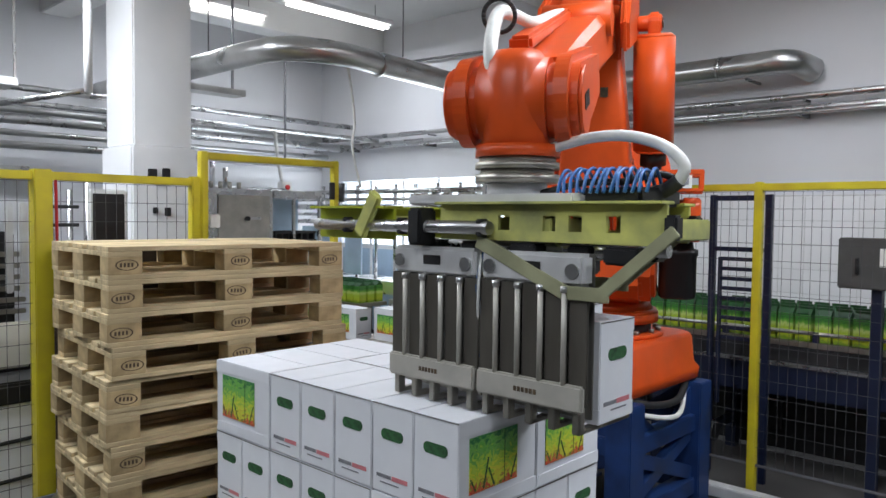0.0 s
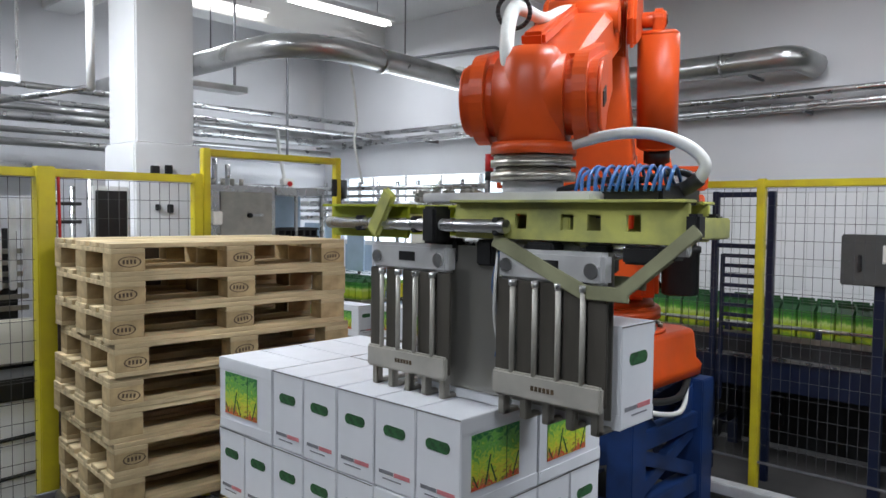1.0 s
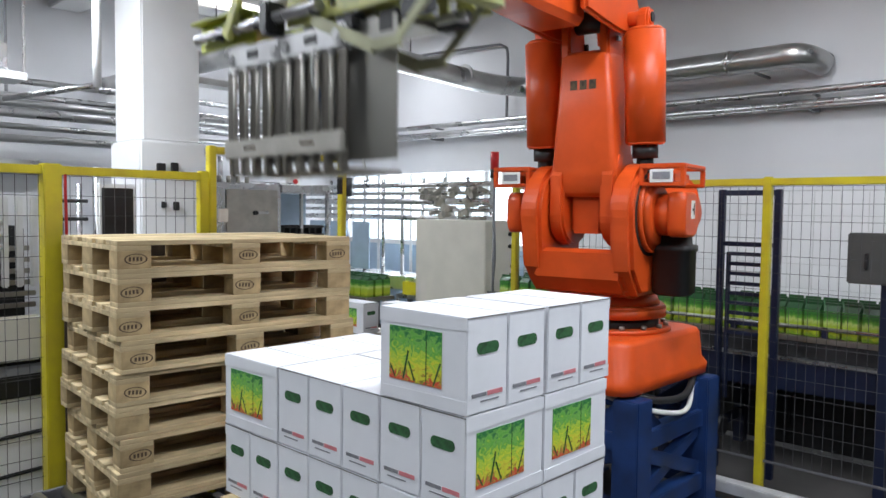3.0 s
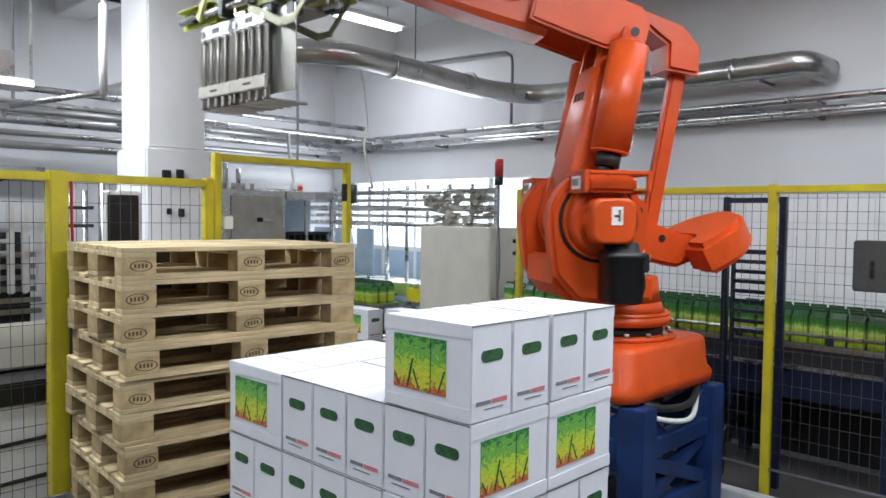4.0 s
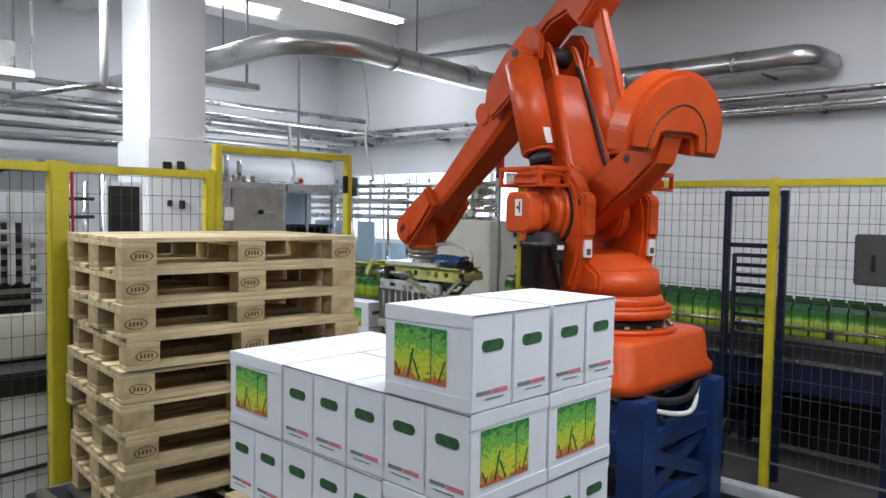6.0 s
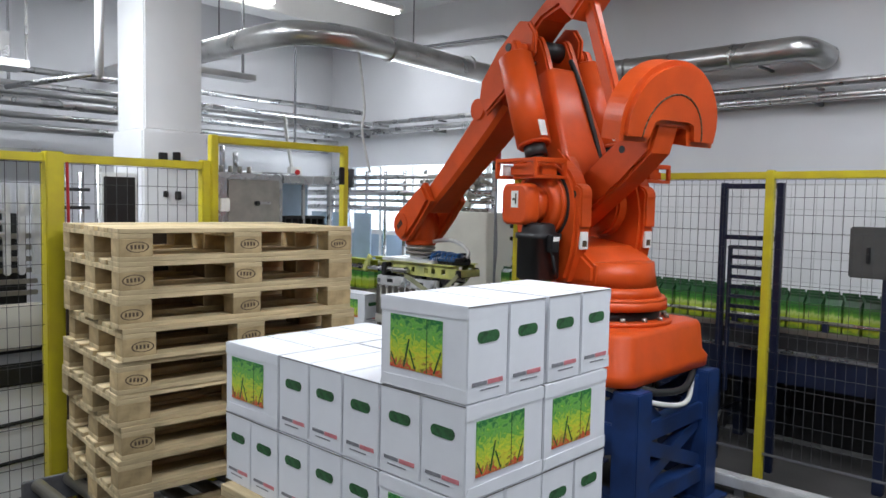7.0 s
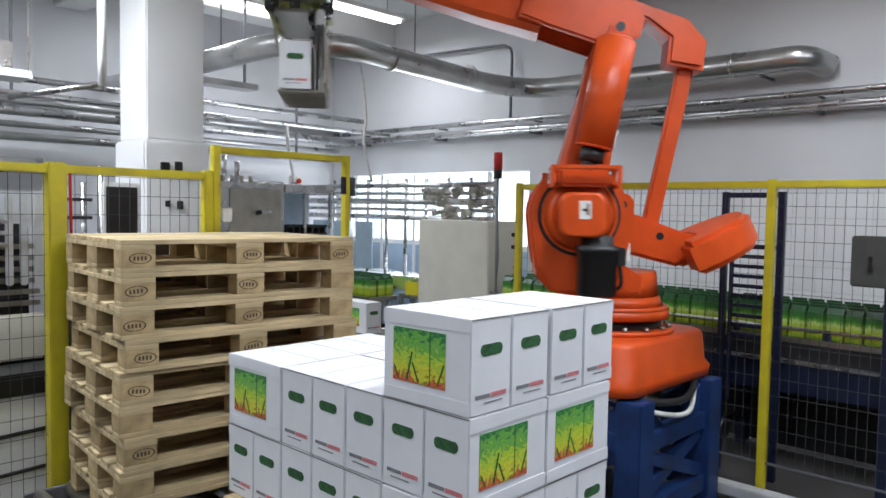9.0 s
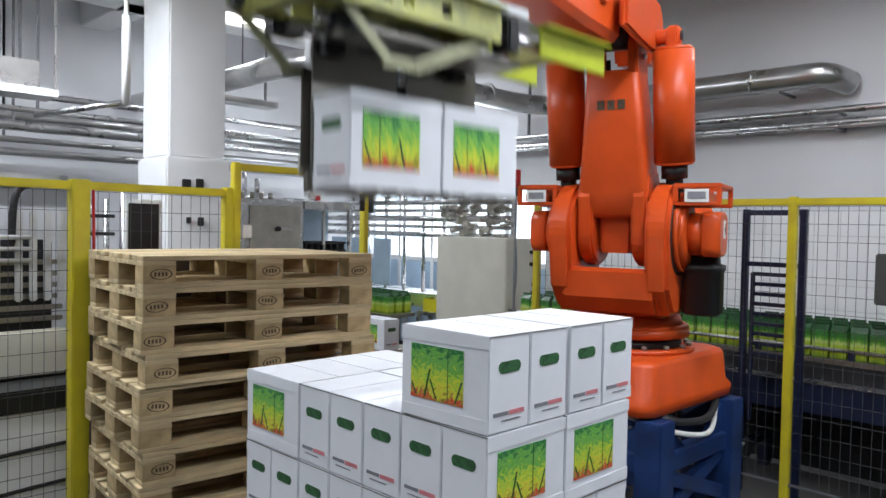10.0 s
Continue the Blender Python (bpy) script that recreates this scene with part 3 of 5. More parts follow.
def roller_conveyor(name, m, length, width, top, label):
    c = empty(name, m, label, "conveyor")
    one("side_beam", "wire", c, 0, length, -0.03, 0.0, top - 0.14, top - 0.01, 0.004)
    one("side_beam", "wire", c, 0, length, width, width + 0.03, top - 0.14, top - 0.01, 0.004)
    n = int(length / 0.14)
    for i in range(n):
        rod("roller", "steel", c, (0.07 + i * length / n, 0.0, top - 0.035), (0.07 + i * length / n, width, top - 0.035), 0.033, 14)
    for x in (0.05, length - 0.13):
        for y in (-0.03, width - 0.05):
            one("leg", "wire", c, x, x + 0.08, y, y + 0.08, 0, top - 0.14, 0.004)
    return c


roller_conveyor("pallet_conveyor", pose(SX + 0.80, SY - 0.12, 0, 0, 0, 90), 1.6, 0.82, SZ - 0.144, "grey steel roller conveyor under the loaded pallet")
roller_conveyor("pallet_conveyor", pose(1.2, 3.12, 0), 1.5, 0.9, 1.602 - 9 * 0.1442 - 0.001, "low steel roller conveyor under the pallet stack")

# ---- robot ----
RX, RY, Z2, A1, A2, A3, DW = 3.863, 2.322, 1.74, 0.231, 1.05, 1.945, 0.241
robot = empty("palletising_robot", pose(RX, RY, 0), "orange palletising robot arm on a dark blue steel stand", "robot")


def build_robot():
    P = {}
    # stand: four posts, open under the base
    bm = bmesh.new()
    h, w, t = 0.41, 0.075, 0.765
    bx(bm, -0.30, 0.30, -0.30, 0.30, t - 0.02, t + 0.021, 0.004)
    stand = part("stand", bm, "blue", robot, "dark blue welded steel stand")
    for a in (-h, h):
        for b in (-h, h):
            one("leg", "blue", stand, a - w, a + w, b - w, b + w, 0.02, t + 0.018, 0.006)
            one("foot_plate", "blue", stand, a - 0.13, a + 0.13, b - 0.13, b + 0.13, 0, 0.021, 0.003)
    for s in (-h, h):
        one("cross_beam", "blue", stand, -h, h, s - 0.045, s + 0.045, t - 0.27, t - 0.17, 0.005)
        one("cross_beam", "blue", stand, s - 0.045, s + 0.045, -h, h, t - 0.273, t - 0.173, 0.005)
        one("cross_beam", "blue", stand, -h, h, s - 0.05, s + 0.05, 0.12, 0.22, 0.005)
        one("cross_beam", "blue", stand, s - 0.05, s + 0.05, -h, h, 0.117, 0.217, 0.005)
        for q in (-1, 1):
            for turn in (0, 90):
                bm = bmesh.new()
                slab(bm, [(q * 0.34, t - 0.175), (q * 0.10, t - 0.175), (q * 0.34, t - 0.005)], s - 0.012, s + 0.012, 0, pose(0, 0, 0, 0, 0, turn))
                part("gusset", bm, "blue", stand)
        for m in (pose(0, s, 0.36, 0, 19, 0), pose(s, 0, 0.36, 0, 19, 90), pose(0, s * 0.98, 0.36, 0, -19, 0)):
            bm = bmesh.new()
            bx(bm, -0.385, 0.385, -0.03, 0.03, -0.04, 0.04, 0.005, m)
            part("brace", bm, "blue", stand)
    # base casting, wider towards its foot
    bm = bmesh.new()
    loft(bm, [rrect(-x, x, -y, y, r, z) for x, y, r, z in ((0.46, 0.38, 0.08, 0.786), (0.505, 0.425, 0.10, 0.80), (0.51, 0.43, 0.10, 0.86), (0.485, 0.41, 0.11, 0.90), (0.475, 0.40, 0.12, 1.045), (0.465, 0.39, 0.12, 1.066), (0.44, 0.365, 0.11, 1.075))])
    base = part("base", bm, "orange", robot)
    bm = bmesh.new()
    cy(bm, (0, 0, 1.073), (0, 0, 1.157), 0.295, 48)
    part("bearing_ring", bm, "dark", base, "dark bearing ring")
    bm = bmesh.new()
    cy(bm, (0, 0, 1.073), (0, 0, 1.10), 0.365, 56)
    part("bolt_ring", bm, "orange", base)
    bolt = rod("bolt", "steel", base, (0, 0, 0), (0, 0, 0.022), 0.016, 8)
    bolt.matrix_basis = pose(0.335, 0, 1.099)
    for k in range(1, 16):
        a = k * math.pi / 8
        shared("bolt", bolt.data, base, pose(0.335 * math.cos(a), 0.335 * math.sin(a), 1.099))
    hose("cable_loop", "hose_white", base, [(0.3, -0.40, 0.74), (0.0, -0.5, 0.66), (-0.3, -0.42, 0.71), (-0.44, -0.2, 0.79)], 0.014, "loop of pale cable")
    hose("cable_loop", "rubber", base, [(0.36, -0.38, 0.79), (0.05, -0.47, 0.73), (-0.28, -0.44, 0.76), (-0.40, -0.3, 0.83)], 0.02, "loop of black cable")

    # turret, turns about the upright axis
    bm = bmesh.new()
    cy(bm, (0, 0, 1.155), (0, 0, 1.205), 0.335, 56)
    cy(bm, (0, 0, 1.205), (0, 0, 1.225), 0.335, 56, 0.32)
    cy(bm, (0, 0, 1.22), (0, 0, 1.28), 0.305, 56, 0.275)
    cy(bm, (0, 0, 1.275), (0, 0, 1.42), 0.275, 56, 0.255)
    turret = part("turret", bm, "orange", robot)
    bm = bmesh.new()
    slab(bm, [(-0.13, 1.30), (0.20, 1.27), (0.38, 1.31), (0.455, 1.39), (0.46, 1.53), (0.42, 1.55), (0.02, 1.50), (-0.13, 1.40)], -0.262, 0.262, 0.02)
    part("shoulder_block", bm, "orange", turret)
    for s in (-1, 1):
        bm = bmesh.new()
        y0, y1 = sorted((s * 0.20, s * 0.325))
        slab(bm, [(A1 - 0.20, 1.30), (A1 + 0.10, 1.30), (A1 + 0.235, 1.44), (A1 + 0.262, 1.60)] + arc(A1, Z2, 0.275, -12, 168, 22) + [(A1 - 0.285, 1.70), (A1 - 0.28, 1.60), (A1 - 0.255, 1.45)], y0, y1, 0.022)
        ck = part("cheek", bm, "orange", turret)
        # raised rear ear with its eye
        bm = bmesh.new()
        y2, y3 = sorted((s * 0.215, s * 0.31))
        slab(bm, arc(A1 - 0.24, Z2 + 0.06, 0.062, 20, 200, 10) + [(A1 - 0.30, 1.62), (A1 - 0.20, 1.62)], y2, y3, 0.012)
        part("ear", bm, "orange", ck)
        bm = bmesh.new()
        cy(bm, (A1 - 0.24, s * 0.30, Z2 + 0.06), (A1 - 0.24, s * 0.313, Z2 + 0.06), 0.022, 16)
        part("eye", bm, "dark", ck)
        bm = bmesh.new()
        cy(bm, (A1, s * 0.32, Z2), (A1, s * 0.329, Z2), 0.226, 44)
        part("shadow_gap", bm, "rubber", ck, "dark gap round the bearing")
        bm = bmesh.new()
        cy(bm, (A1, s * 0.325, Z2), (A1, s * 0.355, Z2), 0.207, 44)
        cy(bm, (A1, s * 0.355, Z2), (A1, s * 0.385, Z2), 0.195, 44, 0.15)
        part("bearing_cover", bm, "orange", ck)
        end = 0.55 if s > 0 else 0.50
        bm = bmesh.new()
        cy(bm, (A1, s * 0.38, Z2), (A1, s * (end - 0.09), Z2), 0.112, 32)
        loft(bm, [[(A1 + x, s * y, Z2 + z) for x, z, _ in rrect(-0.118 + d, 0.118 - d, -0.118 + d, 0.118 - d, 0.05, 0)] for y, d in ((end - 0.095, 0.006), (end - 0.085, 0), (end - 0.012, 0), (end, 0.014))])
        part("gear_motor", bm, "orange", ck)
        if s > 0:
            # black servo motor hung below, with its plug
            bm = bmesh.new()
            mx, my = A1 - 0.09, 0.435
            loft(bm, [rrect(mx - q, mx + q, my - q, my + q, 0.05, z) for q, z in ((0.085, Z2 - 0.435), (0.1, Z2 - 0.42), (0.1, Z2 - 0.20), (0.108, Z2 - 0.195), (0.108, Z2 - 0.165), (0.085, Z2 - 0.16), (0.08, Z2 - 0.115), (0.06, Z2 - 0.105))])
            part("drive_motor", bm, "dark", ck, "black servo motor")
            one("motor_plug", "dark", ck, mx - 0.15, mx - 0.10, my - 0.03, my + 0.03, Z2 - 0.27, Z2 - 0.17, 0.008)
            one("warning_label", "label", ck, mx - 0.153, mx - 0.148, my - 0.026, my + 0.02, Z2 - 0.205, Z2 - 0.18, 0.0)
            hose("motor_cable", "rubber", ck, [(mx - 0.12, my, Z2 - 0.26), (mx - 0.13, my - 0.02, Z2 - 0.38), (mx - 0.05, my - 0.1, Z2 - 0.40), (mx + 0.05, 0.30, Z2 - 0.30)], 0.011)
        one("warning_label", "label", ck, A1 - 0.04, A1 + 0.02, s * (end + 0.001) - 0.002, s * (end + 0.001) + 0.002, Z2 - 0.02, Z2 + 0.075, 0, "white warning label")
        bm = bmesh.new()
        yy = s * (end + 0.0035)
        bx(bm, A1 - 0.028, A1 - 0.016, yy - 0.001, yy + 0.001, Z2, Z2 + 0.06)
        bx(bm, A1 - 0.016, A1 + 0.006, yy - 0.001, yy + 0.001, Z2 + 0.02, Z2 + 0.034)
        part("label_mark", bm, "stamp", ck)
        # open bracket frame over the motor
        y = s * 0.44
        bm = bmesh.new()
        bx(bm, A1 - 0.15, A1 + 0.13, y - 0.095, y + 0.05, Z2 + 0.15, Z2 + 0.235, 0.02)
        part("spring_bracket", bm, "orange", ck)
        for x in (A1 - 0.18, A1 + 0.16):
            one("guard_bar", "orange", ck, x - 0.012, x + 0.012, y - 0.12, y + 0.12, Z2 + 0.235, Z2 + 0.262, 0.005)
            one("guard_bar", "orange", ck, x - 0.012, x + 0.012, y - 0.12, y + 0.12, Z2 + 0.145, Z2 + 0.165, 0.005)
            for q in (y - 0.108, y + 0.108):
                one("guard_post", "orange", ck, x - 0.012, x + 0.012, q - 0.012, q + 0.012, Z2 + 0.16, Z2 + 0.24, 0.004)
        for q in (y - 0.11, y + 0.11):
            one("guard_bar", "orange", ck, A1 - 0.17, A1 + 0.15, q - 0.012, q + 0.012, Z2 + 0.238, Z2 + 0.26, 0.005)
        one("warning_label", "label", ck, A1 + 0.173, A1 + 0.177, y - 0.06, y + 0.06, Z2 + 0.165, Z2 + 0.232, 0, "white warning label")
        bm = bmesh.new()
        bx(bm, A1 + 0.178, A1 + 0.180, y - 0.045, y + 0.045, Z2 + 0.182, Z2 + 0.218)
        part("label_mark", bm, "grey_ink", ck)
        one("warning_label", "label", ck, A1 - 0.288, A1 - 0.268, s * 0.262 - 0.028, s * 0.262 + 0.028, Z2 - 0.25, Z2 - 0.15, 0.002, "white warning label")
        one("label_mark", "stamp", ck, A1 - 0.291, A1 - 0.287, s * 0.262 - 0.016, s * 0.262 + 0.016, Z2 - 0.235, Z2 - 0.20, 0.001)
    P["turret"] = turret

    # lower arm, local z along the arm: tapered body, two legs to the pivot, two ears on top
    bm = bmesh.new()
    loft(bm, [rrect(x0, x1, -y, y, 0.035, z) for x0, x1, y, z in ((-0.10, 0.13, 0.165, 0.10), (-0.125, 0.155, 0.19, 0.13), (-0.13, 0.155, 0.19, 0.25), (-0.115, 0.135, 0.165, 0.55), (-0.105, 0.115, 0.142, 0.86), (-0.08, 0.095, 0.125, 0.885))])
    for s in (-1, 1):
        y0, y1 = sorted((s * 0.105, s * 0.193))
        slab(bm, arc(0, 0, 0.185, 180, 360, 16) + [(0.165, 0.22), (0.10, 0.34), (-0.09, 0.34), (-0.15, 0.22)], y0, y1, 0.015)
        y0, y1 = sorted((s * 0.085, s * 0.14))
        slab(bm, [(-0.10, 0.80), (0.11, 0.80), (0.105, 1.0)] + arc(0, 1.05, 0.088, 0, 180, 12) + [(-0.095, 1.0)], y0, y1, 0.012)
    low = part("lower_arm", bm, "orange", robot)
    bm = bmesh.new()
    cy(bm, (0, -0.10, 1.05), (0, 0.10, 1.05), 0.062, 24)
    part("elbow_pin", bm, "dark", low, "dark elbow pin")
    bm = bmesh.new()
    bx(bm, -0.118, -0.114, -0.05, 0.05, 0.34, 0.60, 0.0, pose(-0.009, 0, 0, 0, 2.5, 0))
    part("type_plate", bm, "label", low, "pale type plate")
    for s in (-1, 1):
        bm = bmesh.new()
        cy(bm, (0.0, s * 0.298, 0.385), (0.0, s * 0.298, 0.965), 0.106, 40)
        cy(bm, (0.0, s * 0.298, 0.965), (0.0, s * 0.298, 0.985), 0.106, 40, 0.08)
        cy(bm, (0.0, s * 0.298, 0.372), (0.0, s * 0.298, 0.386), 0.092, 40, 0.106)
        spring = part("spring_cylinder", bm, "orange", low)
        bm = bmesh.new()
        cy(bm, (0.0, s * 0.298, 0.16), (0.0, s * 0.298, 0.38), 0.045, 20)
        cy(bm, (0.0, s * 0.298, 0.30), (0.0, s * 0.298, 0.374), 0.068, 20)
        bx(bm, -0.05, 0.05, s * 0.298 - 0.05, s * 0.298 + 0.05, 0.2, 0.235, 0.008)
        part("piston_rod", bm, "dark", spring, "dark piston rod")
        one("warning_label", "label", spring, -0.110, -0.098, s * 0.298 - 0.025, s * 0.298 + 0.025, 0.40, 0.50, 0.002, "small pale label")
        bm = bmesh.new()
        y0, y1 = sorted((s * 0.135, s * 0.335))
        cy(bm, (0, y0, 1.035), (0, y1, 1.035), 0.04, 20)
        slab(bm, [(-0.06, 0.96), (0.06, 0.96), (0.055, 1.03)] + arc(0, 1.035, 0.055, 10, 170, 8) + [(-0.055, 1.03)], s * 0.298 - 0.03, s * 0.298 + 0.03, 0.01)
        part("spring_pin", bm, "orange", low)
        bm = bmesh.new()
        cy(bm, (0, s * 0.334, 1.035), (0, s * 0.342, 1.035), 0.026, 16)
        part("pin_cap", bm, "dark", low)
        one("ear_bolt", "inox", low, -0.02, 0.02, s * 0.15 - 0.008, s * 0.15 + 0.008, 0.93, 0.96, 0.004)
    # lettering on the front as plain bars
    bm = bmesh.new()
    for k in range(3):
        bx(bm, 0.0, 0.002, -0.075 + k * 0.055, -0.035 + k * 0.055, 0.0, 0.05, 0, pose(0.128, 0, 0.68, 0, -3.7, 0))
    part("maker_mark", bm, "stamp", low, "dark maker mark")
    hose("arm_cable", "rubber", low, [(-0.09, -0.12, 0.1), (-0.125, -0.10, 0.3), (-0.12, -0.09, 0.7), (-0.09, -0.08, 0.95)], 0.016, "black cable along the arm")
    P["lower_arm"] = low

    # upper arm, local x along the arm
    bm = bmesh.new()
    for s in (-1, 1):
        y0, y1 = sorted((s * 0.172, s * 0.215))
        slab(bm, [(-0.13, 0.10), (-0.06, 0.18), (0.20, 0.19), (0.45, 0.15), (0.55, 0.06), (0.55, -0.07), (0.3, -0.09), (0.1, -0.10), (-0.05, -0.09), (-0.13, 0.0)], y0, y1, 0.015)
    slab(bm, [(-0.535, -0.06), (-0.505, 0.10), (-0.37, 0.19), (0.0, 0.215), (0.3, 0.19), (0.52, 0.12), (0.52, 0.02), (0.2, 0.11), (-0.15, 0.12), (-0.30, 0.06), (-0.33, -0.08)], -0.115, 0.115, 0.02)
    up = part("upper_arm", bm, "orange", robot)
    # long forearm, tapering towards the wrist
    bm = bmesh.new()
    secs = [(0.42, 0.14, 0.115), (0.8, 0.125, 0.115), (1.3, 0.11, 0.095), (1.66, 0.115, 0.085)]
    rings = []
    for x, b, c in secs:
        rings.append([bm.verts.new((x, b * u, c * v)) for u, v in ((-0.8, -1), (0.8, -1), (1, -0.7), (1, 0.7), (0.8, 1), (-0.8, 1), (-1, 0.7), (-1, -0.7))])
    for a, b in zip(rings, rings[1:]):
        for k in range(8):
            bm.faces.new((a[k], a[(k + 1) % 8], b[(k + 1) % 8], b[k]))
    bm.faces.new(rings[0])
    bm.faces.new(rings[-1])
    fore = part("forearm", bm, "orange", up)
    for s in (-1, 1):
        bm = bmesh.new()
        y0, y1 = sorted((s * 0.10, s * 0.19))
        pr = [(1.5, -0.085), (1.5, 0.09), (1.72, 0.11)] + [(A3 + 0.132 * math.cos(a), 0.132 * math.sin(a)) for a in [radians(d) for d in range(100, -101, -10)]] + [(1.74, -0.12)]
        slab(bm, pr, y0, y1, 0.025)
        part("wrist_fork", bm, "orange", up)
        bm = bmesh.new()
        cy(bm, (A3, s * 0.19, 0), (A3, s * 0.202, 0), 0.10, 32)
        part("fork_cover", bm, "orange", up)
        bm = bmesh.new()
        for k in range(3):
            bx(bm, A3 - 0.04 + 0.03 * k, A3 - 0.018 + 0.03 * k, s * 0.203 - 0.002, s * 0.203 + 0.002, -0.02, 0.025)
        part("maker_mark", bm, "dark", up, "black maker mark")
    bm = bmesh.new()
    cy(bm, (0.66, -0.15, 0.09), (0.66, 0.15, 0.09), 0.075, 24)
    part("arm_boss", bm, "orange", up)
    bm = bmesh.new()
    bx(bm, 0.52, 1.6, -0.10, -0.02, 0.10, 0.15, 0.012)
    part("parallel_link", bm, "orange", up)
    hose("dress_hose", "hose_white", up, [(0.5, -0.05, 0.11), (0.9, -0.06, 0.145), (1.3, -0.07, 0.16), (1.6, -0.08, 0.22), (1.80, -0.08, 0.24), (1.96, -0.07, 0.15), (2.0, -0.05, 0.06)], 0.022, "white ribbed hose bundle over the arm")
    bm = bmesh.new()
    for k in range(24):
        a, b = 2 * math.pi * k / 24, 2 * math.pi * (k + 1) / 24
        cy(bm, (1.78, -0.08 + 0.05 * math.cos(a), 0.235 + 0.05 * math.sin(a)), (1.78, -0.08 + 0.05 * math.cos(b), 0.235 + 0.05 * math.sin(b)), 0.007, 8)
    part("hose_ring", bm, "rubber", up, "black ring that holds the hose")
    P["upper_arm"] = up

    # counterweight arm, turns with the upper arm about the shoulder
    bm = bmesh.new()
    slab(bm, [(0.10, -0.11), (0.10, 0.11), (-0.35, 0.10), (-0.62, 0.08), (-0.82, 0.10), (-0.80, -0.01), (-0.64, -0.12), (-0.40, -0.13)], -0.093, 0.093, 0.02)
    cw = part("counterweight", bm, "orange", robot)
    # thick shovel-shaped weight at its end, rounded at the top
    tilt = Matrix(((-0.743, 0.669, 0, -0.62), (0, 0, 1, 0), (0.669, 0.743, 0, -0.115), (0, 0, 0, 1)))
    bm = bmesh.new()
    cut = [(0.065, -0.37), (0.065, -0.16), (0.10, -0.145), (0.155, -0.13), (0.165, -0.10), (0.165, 0.10), (0.155, 0.13), (0.10, 0.145), (0.065, 0.16), (0.065, 0.37)]
    outline = cut + [(0.16 + 0.35 * math.sin(radians(d)), 0.375 * math.cos(radians(d))) for d in range(0, 181, 5)]
    slab(bm, outline, -0.08, 0.11, 0.03, tilt)
    part("weight", bm, "orange", cw)
    bm = bmesh.new()
    for k in range(18):
        a0, a1 = radians(4 + 9.5 * k), radians(4 + 9.5 * (k + 1))
        cy(bm, (0.075 + 0.26 * math.sin(a0), -0.081, 0.235 * math.cos(a0)), (0.075 + 0.26 * math.sin(a1), -0.081, 0.235 * math.cos(a1)), 0.005, 6)
    bmesh.ops.transform(bm, matrix=tilt, verts=bm.verts[:])
    part("groove", bm, "stamp", cw, "dark curved groove")
    for y in (-0.10, 0.10):
        bm = bmesh.new()
        cy(bm, (-0.5, y * 0.9, 0.02), (-0.5, y * 0.955, 0.02), 0.022, 16)
        part("bolt_hole", bm, "dark", cw)
    P["counterweight"] = cw

    # link rod, local z along the rod
    bm = bmesh.new()
    bx(bm, -0.047, 0.047, -0.036, 0.036, 0.02, A2 - 0.02, 0.015)
    cy(bm, (0, -0.05, 0), (0, 0.05, 0), 0.07, 24)
    cy(bm, (0, -0.05, A2), (0, 0.05, A2), 0.07, 24)
    P["link_rod"] = part("link_rod", bm, "orange", robot)

    # wrist, always upright
    bm = bmesh.new()
    cy(bm, (0, -0.10, 0), (0, 0.10, 0), 0.125, 36)
    loft(bm, [rrect(-x, x, -y, y, r, z, 6) for x, y, r, z in ((0.05, 0.05, 0.04, 0.148), (0.09, 0.07, 0.06, 0.14), (0.118, 0.083, 0.07, 0.105), (0.128, 0.092, 0.075, 0.05), (0.13, 0.094, 0.075, -0.03), (0.122, 0.096, 0.085, -0.11), (0.115, 0.11, 0.10, -0.142))])
    cy(bm, (0, 0, -0.13), (0, 0, -0.165), 0.125, 40)
    wr = part("wrist", bm, "orange", robot)
    bm = bmesh.new()
    cy(bm, (0, 0, -0.163), (0, 0, -0.18), 0.115, 36)
    cy(bm, (0, 0, -0.18), (0, 0, -0.20), 0.125, 36)
    cy(bm, (0, 0, -0.20), (0, 0, -0.215), 0.11, 36)
    cy(bm, (0, 0, -0.215), (0, 0, -0.2405), 0.125, 36)
    part("flange", bm, "steel", wr, "machined steel flange rings")
    P["wrist"] = wr
    return P


RP = build_robot()

# ---- gripper: origin at the flange, forks face -x, long side along y ----
gripper = empty("carton_gripper", pose(0, 0, 2), "olive-yellow carton gripper with two steel fork baskets", "gripper")
TOOL = 0.650


